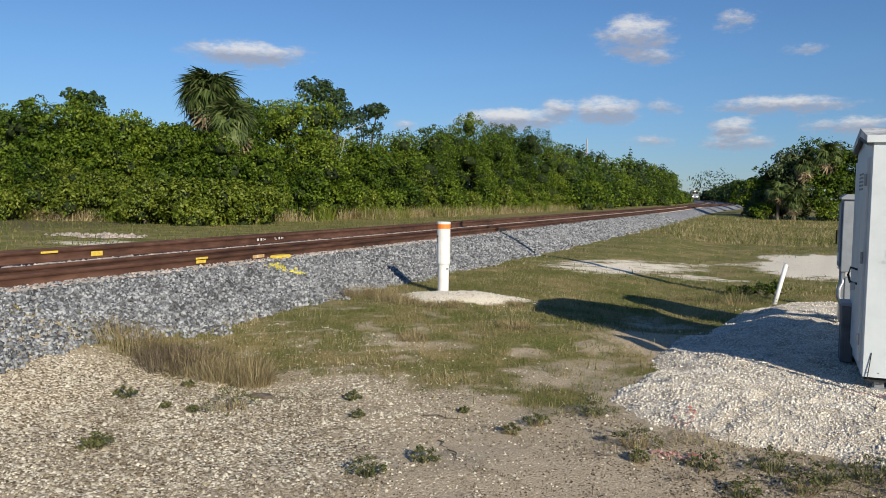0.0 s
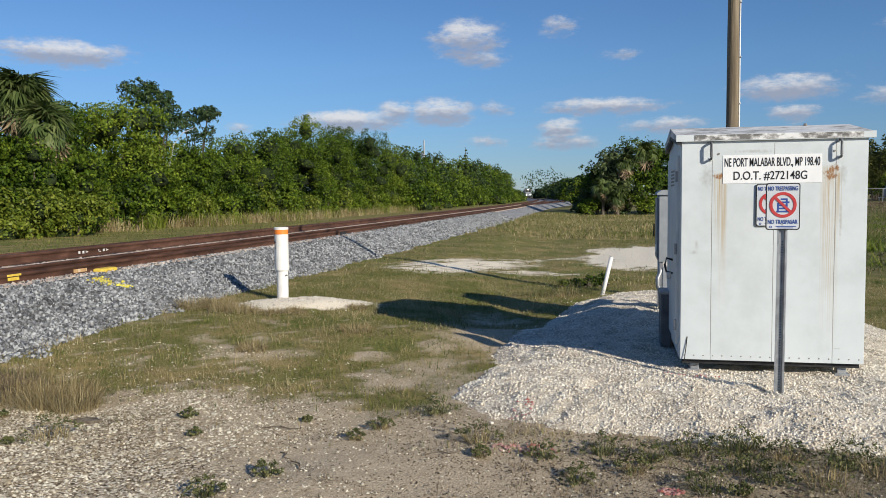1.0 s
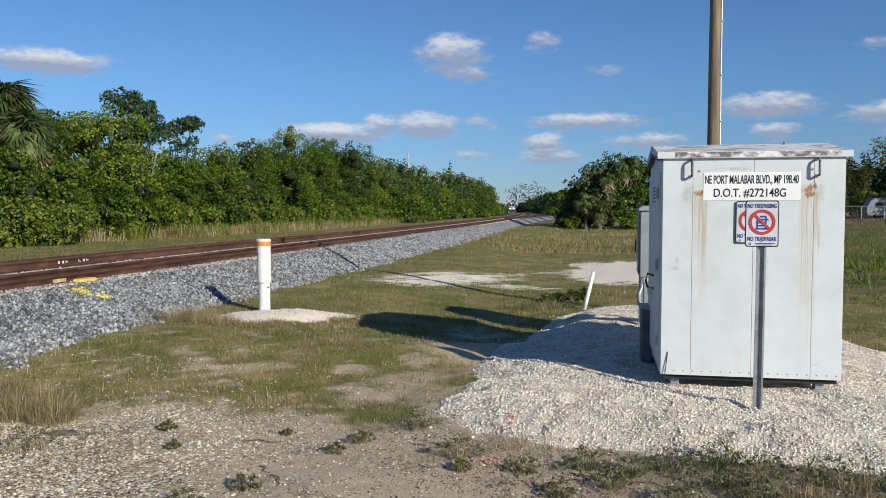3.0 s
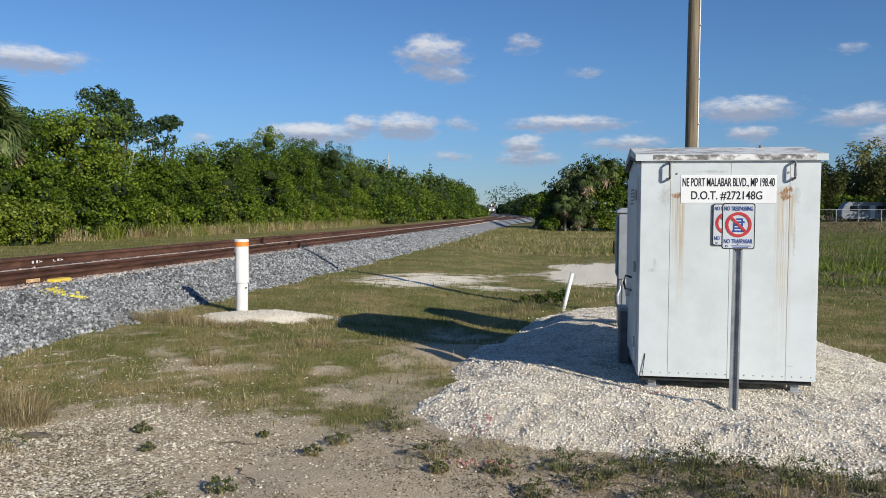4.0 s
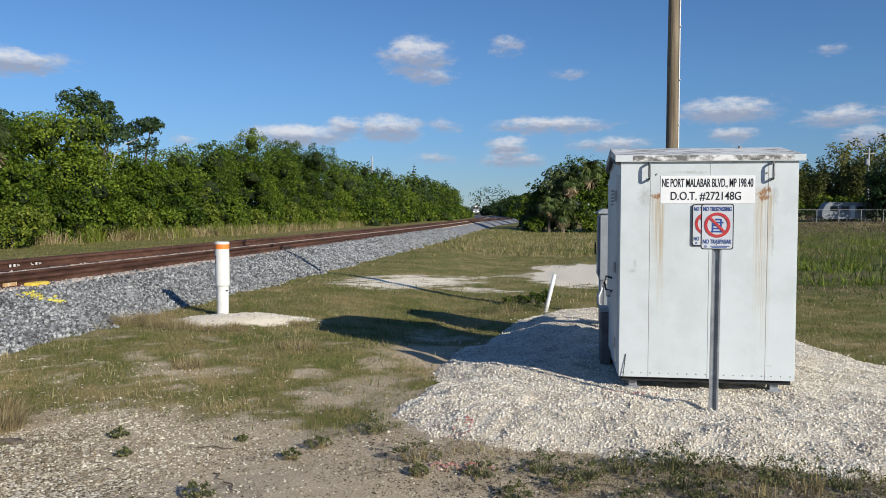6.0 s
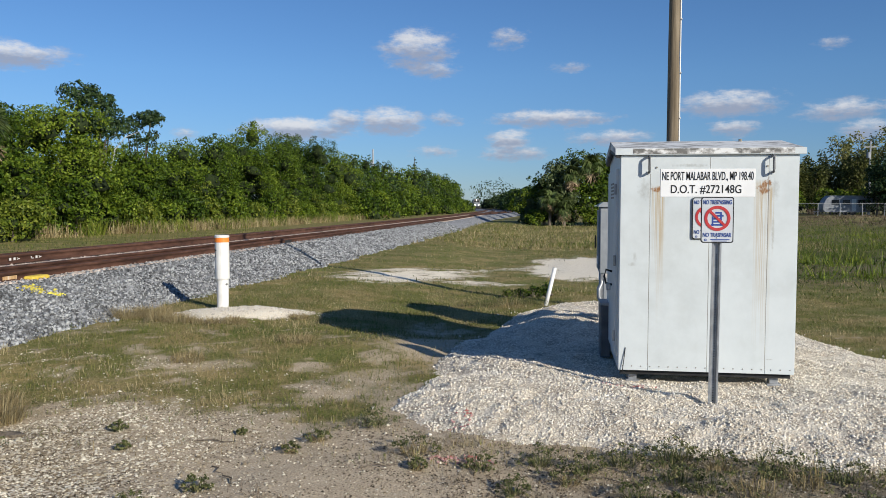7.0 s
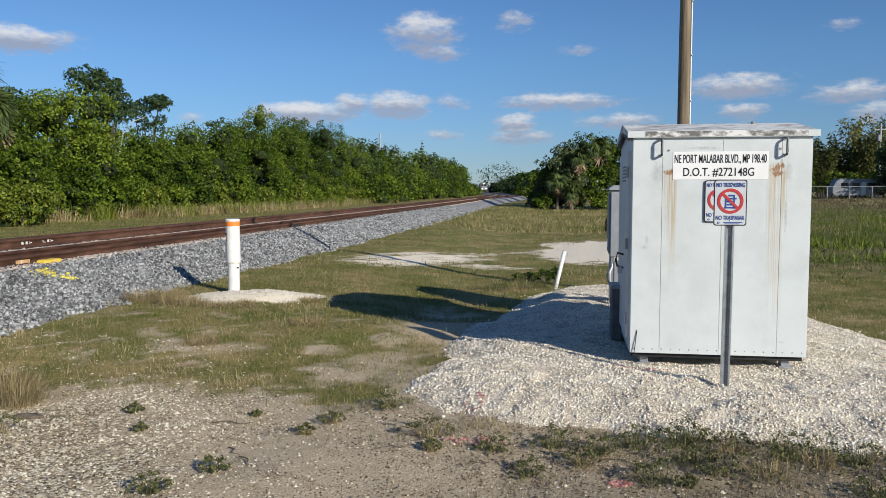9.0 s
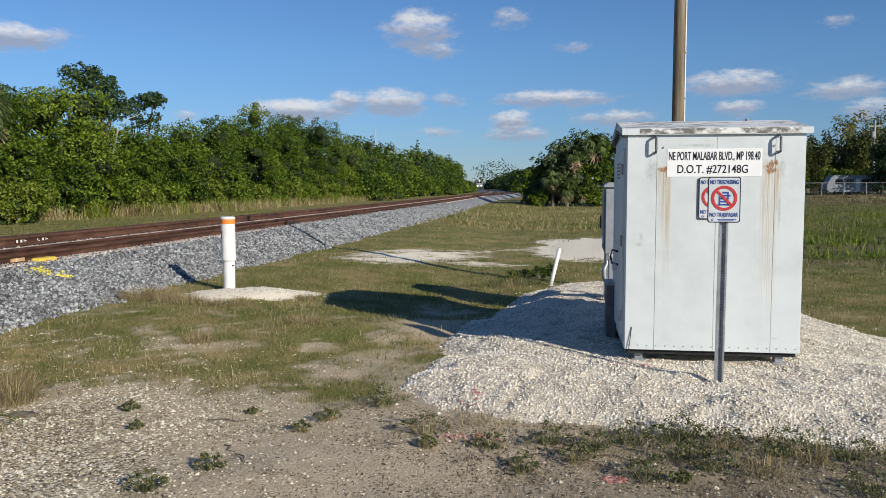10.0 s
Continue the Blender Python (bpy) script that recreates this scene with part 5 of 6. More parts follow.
def bamboo(x, y, h, seed, z=0.85):
    """A clump of arching culms with plumes of narrow drooping leaves."""
    rng = np.random.default_rng(seed)
    t = thing("bamboo_clump", (x, y, z), "tall feathery yellow-green bamboo clump behind a fence", "bamboo", "bamboo clumps")
    bm, vs = bmesh.new(), []
    for i in range(15):
        a, k = rng.uniform(0, 2 * math.pi), h * rng.uniform(0.6, 1.0)
        lean = rng.uniform(0.08, 0.28) * k
        d = np.array([math.cos(a), math.sin(a), 0.0])
        u = np.linspace(0, 1, 7)
        line = d[None] * (0.5 + lean * u[:, None] ** 2.2) + np.array([0, 0, 1.0])[None] * (k * (u - 0.10 * u ** 5))[:, None]
        tube(bm, [tuple(q) for q in line], [0.06 * (1 - 0.85 * w) for w in u], 5)
        n = 190
        w = rng.uniform(0.12, 1.0, n) ** 0.8
        c = np.stack([np.interp(w, u, line[:, j]) for j in range(3)], 1)
        out = rng.normal(size=(n, 3)) * np.array([1, 1, 0.45])
        c = c + out * (0.55 * (1.15 - w) + 0.12)[:, None]
        tip = out * 0.5 + d * 0.4 + np.array([0, 0, -0.35]) + rng.normal(size=(n, 3)) * 0.3
        tip *= (rng.uniform(0.4, 0.8, n) / np.linalg.norm(tip, axis=1))[:, None]
        side = np.cross(tip, rng.normal(size=(n, 3)))
        side *= 0.11 / (np.linalg.norm(side, axis=1)[:, None] + 1e-9)
        vs.append(np.stack([c, c + tip * 0.45 + side, c + tip, c + tip * 0.45 - side], 1).reshape(-1, 3))
    part("culms", bm, M_BARK, t)
    v = np.concatenate(vs)
    soup("foliage", v, np.arange(len(v)).reshape(-1, 4), M_BAMBOO, t)


for i, (x, h) in enumerate(((32, 8.0), (35, 8.5), (37.8, 8.2), (40.3, 9.5), (42.6, 11.0), (44.6, 14.6), (46.6, 12.5), (48.9, 15.6), (51.4, 14.5), (54.2, 15.0), (57.5, 14.0), (61, 13.5))):
    bamboo(x, 139 + 3 * math.sin(i * 1.9), h, 570 + i)
for x, y, h, r, k in ((44.6, 121.5, 6.9, 2.6, 0), (47.4, 119.2, 9.3, 4.6, 1), (53, 121, 9.0, 4.5, 2)):
    bush(x, y, h, r, 610 + k, M_LEAF_DARK, n=4200, size=0.36, label="large dark tree shading a parked trailer", group="yard trees", category="tree", name="yard_tree", z=0.85)
for i in range(9):
    bush(35 + i * 5.0, 147 + 2 * math.sin(i * 1.6), 8.6 + 1.5 * math.sin(i * 2.3), 4.4, 600 + i, M_LEAF_DARK, n=2000, size=0.5, label="dark tree at the back of a yard", group="far trees", category="tree", name="far_tree", z=0.85)
for i in range(8):
    bush(31 + i * 5.2, 133 + 2 * math.sin(i * 2.6), 4.2 + 0.8 * math.sin(i * 3.1), 3.0, 590 + i, M_LEAF, n=1600, size=0.4, label="dark shrub behind a chain-link fence", group="far shrubs", z=0.85)
for i in range(30):
    a = radians(-58 + i * 4.1)
    d = 620 + 60 * math.sin(i * 2.7)
    bush(d * math.sin(a), d * math.cos(a), 11 + 2.0 * math.sin(i * 1.9), 26, 620 + i, M_LEAF_DARK, n=1100, size=1.5, label="distant belt of dark trees on the horizon", group="distant trees", category="tree", name="distant_tree", z=-1.0)


# tall pine and poles behind the hedge
def build_pine():
    rng = np.random.default_rng(77)
    t = thing("tall_pine", (-30.6, 169, 0.1), "narrow tall pine above the far hedge", "tree")
    part("trunk", tube(bmesh.new(), [(0, 0, 0), (0, 0, 12.4)], [0.2, 0.04], 8), M_BARK, t)
    cs = [(0, 0, 4 + 8.4 * k / 13) for k in range(14)]
    rs = [1.75 - 1.45 * k / 13 for k in range(14)]
    plant_crown(t, cs, rs, 2200, 0.4, M_LEAF_DARK, rng, 0.4, False, (0.3, 1.05))


build_pine()
branch = thing("dead_branch", (-31.0, 52.2, 5.6), "bare grey dead branch arching out of the hedge", "branch")
part("branch", tube(bmesh.new(), [(0, 0, -1.2), (0.2, 0.3, 0.4), (0.7, 0.8, 1.3), (1.5, 1.4, 1.75)], [0.06, 0.05, 0.04, 0.02], 6), M_FAR_METAL, branch)


def far_pole(x, y, h, box_at=None, arm=False, z=0.1):
    t = thing("far_pole", (x, y, z), "distant grey utility pole standing behind the trees", "utility pole", "far poles")
    part("shaft", tube(bmesh.new(), [(0, 0, 0), (0, 0, h)], [0.17, 0.12], 8), M_FAR_METAL, t)
    if box_at:
        part("transformer", tube(bmesh.new(), [(-0.28, 0, box_at), (-0.28, 0, box_at + 0.9)], 0.24, 10), M_RV, t, "pale transformer can")
    if arm:
        part("crossarm", box(bmesh.new(), -0.9, 0.9, -0.06, 0.06, h - 1.0, h - 0.85), M_FAR_METAL, t)
    return t


far_pole(-32.4, 138, 11.9, 9.0)
far_pole(-31.6, 150, 9.4, None, True)
far_pole(-31, 205, 10.5, None, True)
far_pole(46.5, 130, 11.2, 8.6, True, 0.85)


# ---- far yard: trailer, fence ----
def build_trailer():
    t = thing("travel_trailer", (41.3, 124, 0.85), "parked white and grey travel trailer behind a fence", "trailer")
    bm = bmesh.new()
    prism(bm, [(-3.2, 0.45), (3.4, 0.45), (3.5, 2.6), (3.2, 2.85), (-2.6, 2.85), (-3.1, 2.4), (-3.5, 1.5), (-3.5, 0.8)], -1.15, 1.15)
    body = part("body", bm, M_RV, t)
    part("stripe", box(bmesh.new(), -3.3, 3.35, -1.16, -1.152, 1.0, 1.2), M_GREY_BOX, body)
    for x in (-1.9, -0.4, 1.6):
        part("window", box(bmesh.new(), x - 0.5, x + 0.5, -1.17, -1.152, 1.55, 2.25, 0.004), M_WINDOW, body)
    part("door", box(bmesh.new(), 0.35, 0.95, -1.17, -1.152, 0.6, 2.35, 0.004), M_ALU, body)
    for x in (-0.5, 0.5):
        part("wheel", tube(bmesh.new(), [(x, -1.1, 0.32), (x, -0.9, 0.32)], 0.33, 16), M_BLACK, t)
    part("tow_bar", tube(bmesh.new(), [(-3.4, 0, 0.5), (-4.5, 0, 0.5)], 0.06, 6), M_STEEL, t)
    part("jack", tube(bmesh.new(), [(-4.3, 0, 0.0), (-4.3, 0, 0.55)], 0.05, 6), M_STEEL, t)


build_trailer()
fence = thing("chain_link_fence", (0, 118, 0.85), "far chain-link fence with thin grey posts and a top rail", "fence")
for i in range(15):
    part("post", tube(bmesh.new(), [(24 + i * 2.9, 0, -0.1), (24 + i * 2.9, 0, 1.75)], 0.04, 6), M_FAR_METAL, fence)
part("top_rail", tube(bmesh.new(), [(24, 0, 1.72), (64.6, 0, 1.72)], 0.03, 6), M_FAR_METAL, fence)
bm = bmesh.new()
for i in range(100):
    for s in (1, -1):
        x = 24 + i * 0.4
        box(bm, -0.003, 0.003, -0.003, 0.003, 0, 2.3, 0, Matrix.Translation((x if s > 0 else x + 1.62, 0, 0.05)) @ Matrix.Rotation(s * radians(45), 4, "Y"))
part("mesh", bm, M_DARK_STEEL, fence)


def build_train():
    """A far locomotive on the line, front lamps lit."""
    y = 385.0
    x = CENTRE + float(track_shift(y))
    t = thing("locomotive", (x, y, RAIL_Z), "far locomotive coming round the curve with its headlights on", "train", turn=9.2)
    bm = bmesh.new()
    prism(bm, [(-1.5, 0.9), (1.5, 0.9), (1.5, 3.6), (1.1, 4.3), (-1.1, 4.3), (-1.5, 3.6)], 1.2, 18)
    body = part("body", bm, M_TRAIN, t)
    part("nose", box(bmesh.new(), -1.3, 1.3, -0.6, 1.3, 0.9, 2.7, 0.15), M_RV, body, "pale grey nose")
    for s in (-1, 1):
        part("windscreen", box(bmesh.new(), s * 0.7 - 0.5, s * 0.7 + 0.5, 1.16, 1.21, 2.9, 3.7), M_WINDOW, body)
        part("headlight", tube(bmesh.new(), [(s * 0.9, -0.65, 1.6), (s * 0.9, -0.55, 1.6)], 0.22, 10), M_HEADLIGHT, body)
    part("headlight", tube(bmesh.new(), [(0, 1.1, 4.0), (0, 1.2, 4.0)], 0.2, 10), M_HEADLIGHT, body)
    for yy in (1.5, 3.5, 5.5, 12.0, 14.0, 16.0):
        for s in (-0.75, 0.75):
            part("wheel", tube(bmesh.new(), [(s - 0.07, yy, 0.5), (s + 0.07, yy, 0.5)], 0.5, 14), M_BLACK, t)
    part("underframe", box(bmesh.new(), -1.45, 1.45, -0.4, 17.8, 0.35, 0.95, 0.05), M_BLACK, t)


build_train()


# ---- grass, weeds, stones ----
def blades(x, y, z, h, w, rng, lean=0.35, fine=True, way=None):
    """Bent tapering blades: one quad each, or two where fine."""
    n = len(x)
    az = rng.uniform(0, 2 * math.pi, n)
    la, lm = rng.uniform(0, 2 * math.pi, n), np.abs(rng.normal(0, lean, n)) * h
    if way is not None:
        la = way + rng.normal(0, 0.7, n)
    s = np.stack([np.cos(az), np.sin(az), np.zeros(n)], 1) * (w / 2)[:, None]
    b = np.stack([x, y, z - 0.01], 1)
    d = np.stack([np.cos(la), np.sin(la), np.zeros(n)], 1)
    t = b + d * lm[:, None] + np.stack([0 * h, 0 * h, h * np.clip(1 - lm / h * 0.45, 0.25, 1)], 1)
    i = np.arange(n)[:, None]
    if not fine:
        v = np.stack([b - s, b + s, t + s * 0.3, t - s * 0.3], 1)
        return v.reshape(-1, 3), i * 4 + np.arange(4)
    m = b + d * (lm * 0.3)[:, None] + np.stack([0 * h, 0 * h, h * 0.58], 1)
    v = np.stack([b - s, b + s, m + s * 0.7, m - s * 0.7, t + s * 0.12, t - s * 0.12], 1)
    f = np.stack([i * 6 + np.array([0, 1, 2, 3]), i * 6 + np.array([3, 2, 4, 5])], 1)
    return v.reshape(-1, 3), f.reshape(-1, 4)


def lawn(name, n, x0, x1, y0, y1, hlo, hhi, w, mat, seed, label, keep, power=1.0, tuft=7, reach=0.07, lean=0.95):
    rng = np.random.default_rng(seed)
    k = n // tuft
    y = np.repeat(y0 + (y1 - y0) * rng.uniform(0, 1, k) ** power, tuft)
    x = np.repeat(rng.uniform(x0, x1, k), tuft)
    tall = np.repeat(rng.uniform(0.55, 1.25, k), tuft)
    dx, dy = rng.normal(0, reach, len(x)), rng.normal(0, reach, len(x))
    x, y, way = x + dx, y + dy, np.arctan2(dy, dx)
    n = len(x)
    ok = rng.uniform(0, 1, n) < keep(x, y)
    ok &= inside_mound(x, y) < 0.02
    ok &= (x > track_shift(y) + CENTRE + 2.95) | (x < track_shift(y) + CENTRE - 3.2)
    x, y, way = x[ok], y[ok], way[ok]
    h = rng.uniform(hlo, hhi, len(x)) * tall[ok]
    v, f = blades(x, y, ground_z(x, y), h, np.full(len(x), w) * rng.uniform(0.7, 1.3, len(x)), rng, lean, False, way)
    return tagged(soup(name, v, f, mat), label, "grass", kind="stuff")


def clumpy(a, b, scale, seed):
    return lambda x, y: grass_amount(x, y) * np.clip(a + b * fbm(x, y, scale, seed), 0, 1)


lawn("short_grass", 430000, -9.5, 7, 6.2, 20, 0.025, 0.085, 0.008, M_GRASS, 21, "short patchy green turf", clumpy(0.58, 0.95, 1.3, 11), 1.25, 12, 0.055, 1.7)
lawn("dry_grass", 380000, -9.5, 6, 6.2, 19, 0.025, 0.085, 0.007, M_GRASS_DRY, 22, "straw-coloured dry grass among the turf", clumpy(0.50, -0.95, 1.3, 11), 1.2, 12, 0.06, 1.9)
lawn("straw_tufts", 90000, -9.0, 1.5, 7.0, 15, 0.04, 0.11, 0.005, M_GRASS_DRY, 33, "small wispy straw-coloured tufts in the turf", lambda x, y: (grass_amount(x, y) > 0.3) * np.clip(0.15 + 0.9 * fbm(x, y, 0.8, 23), 0, 1), 1.1, 45, 0.05, 1.8)
lawn("green_tufts", 110000, -9.0, 1.5, 6.8, 17, 0.04, 0.10, 0.006, M_GRASS, 34, "small lush green tufts in the turf", lambda x, y: (grass_amount(x, y) > 0.25) * np.clip(0.2 + 0.9 * fbm(x, y, 0.7, 27), 0, 1), 1.1, 45, 0.05, 1.6)
lawn("verge_grass", 85000, -9.5, 10, 19, 46, 0.03, 0.1, 0.02, M_GRASS, 23, "rough green grass of the verge", clumpy(0.6, 0.5, 2.5, 12), 1.4, 8, 0.13, 1.7)
lawn("verge_dry_grass", 60000, -9.5, 10, 19, 60, 0.03, 0.11, 0.02, M_GRASS_DRY, 28, "rough straw-coloured grass of the verge", clumpy(0.4, 0.6, 2.2, 17), 1.4, 8, 0.13, 1.7)
lawn("tall_dry_grass", 40000, -9, 14, 38, 84, 0.08, 0.3, 0.03, M_GRASS_DRY, 24, "tall straw-coloured grass of the verge", clumpy(0.4, 0.6, 5.0, 15), 1.2, 8, 0.3)
lawn("tall_green_grass", 56000, -10, 30, 40, 86, 0.08, 0.3, 0.035, M_GRASS, 25, "tall green grass by the thicket", clumpy(0.6, 0.5, 5.0, 16), 1.1, 8, 0.3)
lawn("field_grass", 105000, 4.8, 36, 19, 100, 0.05, 0.22, 0.035, M_FIELD, 26, "bright green field grass beyond the hut", lambda x, y: smooth(y + 2.0 * fbm(x, y, 4, 3), 20, 26) * smooth(x - 0.17 * y, 0, 1.5) * np.clip(0.8 + 0.7 * fbm(x, y, 2.2, 31), 0.2, 1), 1.5, 14, 0.2, 1.9)
lawn("field_edge_grass", 26000, 18, 46, 84, 117, 0.1, 0.3, 0.06, M_DEAD_WEED, 35, "brown dry grass along the far edge of the field", lambda x, y: np.clip(0.7 + 0.6 * fbm(x, y, 5.0, 8), 0, 1), 1.0, 10, 0.4, 1.8)
lawn("field_weeds", 30000, 5.5, 26, 24, 62, 0.2, 0.5, 0.04, M_LEAF_YELLOW, 36, "patches of tall bright green weeds in the field", lambda x, y: smooth(x - 0.17 * y, 0, 1.5) * smooth(fbm(x, y, 2.6, 14), 0.15, 0.5), 1.3, 16, 0.25, 1.2)
lawn("trackside_grass", 36000, -42, -13.2, 8, 60, 0.06, 0.2, 0.03, M_GRASS, 27, "low green grass strip beyond the track", lambda x, y: 0.8 + 0 * x, 1.2, 7, 0.2)
lawn("dead_weeds", 130000, -6, 4, 4.2, 7.6, 0.015, 0.06, 0.006, M_DEAD_WEED, 29, "dead brown weed stalks on the soil", lambda x, y: np.clip(0.05 + 0.5 * smooth(x, -2.2, 0.5) + 0.6 * fbm(x, y, 0.6, 4), 0, 1), 1.0, 9, 0.05, 1.6)
lawn("sprouting_grass", 46000, -1.5, 4.5, 4.8, 7.2, 0.015, 0.05, 0.006, M_WEED, 30, "sparse green sprouts at the edge of the gravel", lambda x, y: np.clip(0.1 + 0.9 * fbm(x, y, 0.55, 6), 0, 1) * smooth(x, -1.2, 0.5), 0.8, 14, 0.06, 1.9)


def reeds(name, n, mat, seed, label, hlo, hhi):
    rng = np.random.default_rng(seed)
    u = rng.uniform(0, 1, n)
    y = 33 + 90 * u ** 1.5
    x = np.interp(y, [30, 35, 41, 50, 60, 130], [-46, -36, -29.8, -27.6, -26.8, -27.0]) + rng.normal(0, 0.8, n)
    k = fbm(x, y, 3.0, 19 + seed) > 0.05
    x, y = x[k], y[k]
    v, f = blades(x, y, ground_z(x, y), rng.uniform(hlo, hhi, len(x)), np.full(len(x), 0.03), rng, 0.9)
    tagged(soup(name, v, f, mat), label, "grass", kind="stuff")


reeds("hedge_foot_grass", 27000, M_GRASS_DRY, 31, "tall tan grass along the foot of the hedge", 0.3, 1.0)
reeds("hedge_foot_weeds", 11000, M_LEAF_YELLOW, 32, "tall green weeds along the foot of the hedge", 0.5, 1.4)


def tussock(x, y, r, h, n, seed, mat, label, name="grass_tussock"):
    rng = np.random.default_rng(seed)
    x, y = lay(x, y)
    a, d = rng.uniform(0, 2 * math.pi, n), r * np.sqrt(rng.uniform(0, 1, n)) * 0.8
    px, py = d * np.cos(a), d * np.sin(a)
    z = ground_z(x + px, y + py) - float(ground_z(x, y))
    v, f = blades(px, py, z, h * rng.uniform(0.25, 1.3, n), np.full(n, 0.005), rng, 1.05, True, a)
    t = thing(name, (x, y, float(ground_z(x, y))), label, "grass tuft", "grass tufts")
    soup("tuft", v, f, mat, t)
    return t


for i, (x, y, r, h) in enumerate([(-7.3, 7.0, 0.5, 0.34), (-6.75, 7.0, 0.45, 0.36), (-6.2, 6.95, 0.4, 0.34), (-5.7, 6.85, 0.38, 0.36), (-5.35, 6.8, 0.3, 0.34),
                                  (-6.6, 7.4, 0.5, 0.3), (-5.9, 7.3, 0.45, 0.3), (-7.5, 14.0, 0.35, 0.3), (-7.1, 13.6, 0.4, 0.24), (-7.9, 13.8, 0.35, 0.3), (-6.75, 13.5, 0.35, 0.2), (-6.25, 13.45, 0.3, 0.16), (-5.75, 13.55, 0.28, 0.14), (-4.75, 14.2, 0.22, 0.12), (-3.9, 11.5, 0.35, 0.16), (-5.0, 10.2, 0.3, 0.14)]):
    tussock(x, y + 0.12 * (i < 7), r * 0.9, h * 0.8, 750, 700 + i, M_DEAD_WEED if i in (1, 5) else M_GRASS_DRY, "straw-coloured grass tussock on stony soil")


def weed(x, y, r, seed):
    """A flat rosette weed with small leaves on thin stems."""
    rng = np.random.default_rng(seed)
    x, y = lay(x, y)
    t = thing("low_weed", (x, y, float(ground_z(x, y))), "low dark green weed on bare soil", "weed", "low weeds")
    n = 26
    a, l = rng.uniform(0, 2 * math.pi, n), r * np.sqrt(rng.uniform(0, 1, n))
    tips = np.stack([np.cos(a) * l, np.sin(a) * l, 0.75 * r * (1 - (l / r) ** 2) * rng.uniform(0.5, 1.2, n) + 0.02], 1)
    v, f = leaf_cards(tips, [r * 0.2] * n, 0.9, 420, 0.022, rng, (0.1, 1.1))
    v[:, 2] = np.maximum(v[:, 2], 0.004)
    soup("foliage", v, f, M_WEED, t)
    m = 90
    a, d = rng.uniform(0, 2 * math.pi, m), r * 0.45 * np.sqrt(rng.uniform(0, 1, m))
    v, f = blades(d * np.cos(a), d * np.sin(a), np.zeros(m), r * rng.uniform(0.3, 0.85, m), np.full(m, 0.006), rng, 1.3, True, a)
    soup("sprig", v, f, M_WEED if seed % 3 else M_GRASS_DRY, t)


for i, (x, y, r) in enumerate([(-1.71, 7.32, 0.2), (-1.18, 6.47, 0.22), (-0.12, 6.4, 0.2), (0.25, 6.3, 0.17), (-2.11, 6.75, 0.13), (-2.61, 5.43, 0.12), (-0.6, 6.22, 0.15), (1.44, 5.95, 0.3),
                               (-2.86, 4.94, 0.15), (1.02, 6.75, 0.2), (-4.91, 6.0, 0.28), (-5.19, 4.62, 0.14), (0.9, 6.2, 0.22), (1.9, 6.2, 0.28), (-6.1, 5.85, 0.12), (0.6, 5.7, 0.2),
                               (-1.0, 16.6, 0.5), (-1.5, 16.5, 0.45), (-0.7, 17.0, 0.5)]):
    weed(x, y, r, 740 + i)
for i, (x, y, r) in enumerate([(0.55, 6.55, 0.2), (0.9, 6.62, 0.24), (1.3, 6.5, 0.2), (1.7, 6.42, 0.26), (2.2, 6.35, 0.22), (2.5, 6.0, 0.3), (1.1, 6.0, 0.18), (2.9, 6.5, 0.2), (0.1, 6.0, 0.16), (-0.3, 5.75, 0.14), (2.1, 5.6, 0.22)]):
    weed(x, y, r, 760 + i)
_r = random.Random(12)
for i in range(14):
    u, v = _r.uniform(-6.5, 2.5), _r.uniform(4.6, 7.3)
    if float(inside_mound(u, v)) < -0.15:
        weed(u, v, _r.uniform(0.05, 0.11), 780 + i)


for i, (x, y, h, r) in enumerate(((-0.55, 18.5, 0.26, 0.24), (-0.85, 18.4, 0.18, 0.22), (-0.30, 18.5, 0.34, 0.2), (-1.15, 18.4, 0.13, 0.2))):
    bush(x, y, h, r, 810 + i, M_LEAF, n=260, size=0.06, name="low_shrub", label="low dark green shrub beside a leaning pipe", group="low shrubs", z=0.0, category="shrub", lobes=4)
for i, (x, y, r, h) in enumerate(((11.6, 35.5, 0.9, 0.85), (12.9, 36.4, 0.8, 0.8), (10.6, 36.8, 0.6, 0.7), (13.6, 34.4, 0.7, 0.75), (9.6, 40.5, 0.8, 0.8))):
    t = tussock(x, y, r, h, 420, 830 + i, M_FIELD, "tall bright green reed clump in field grass", "reed_clump")


def scatter(n, x0, x1, y0, y1, seed, keep, zf, power=1.0):
    rng = np.random.default_rng(seed)
    x = rng.uniform(x0, x1, n)
    y = y0 + (y1 - y0) * rng.uniform(0, 1, n) ** power
    ok = rng.uniform(0, 1, n) < keep(x, y)
    x, y = x[ok], y[ok]
    return np.stack([x, y, zf(x, y)], 1), rng


def hut_free(x, y):
    return ~((x > HX0 + 0.15) & (x < HX1 - 0.1) & (y > HY0 + 0.15) & (y < HY1 + 0.3))


p, rng = scatter(44000, -2.2, 5.2, 6.5, 17.8, 41, lambda x, y: (inside_mound(x, y) > 0.0) * hut_free(x, y) * np.where(y < 10, 1.0, 0.7), lambda x, y: mound_z(x, y) + 0.004, 1.35)
stones("white_gravel", p, rng.uniform(0.012, 0.029, len(p)), M_GRAVEL, rng, "loose white crushed stones", "gravel")
p, rng = scatter(84000, -2.2, 5.2, 6.5, 14, 141, lambda x, y: (inside_mound(x, y) > -0.02) * hut_free(x, y), lambda x, y: mound_z(x, y) + 0.002, 1.35)
stones("fine_white_gravel", p, rng.uniform(0.011, 0.025, len(p)), M_GRAVEL, rng, "small white chips among the crushed stones", "gravel", True)
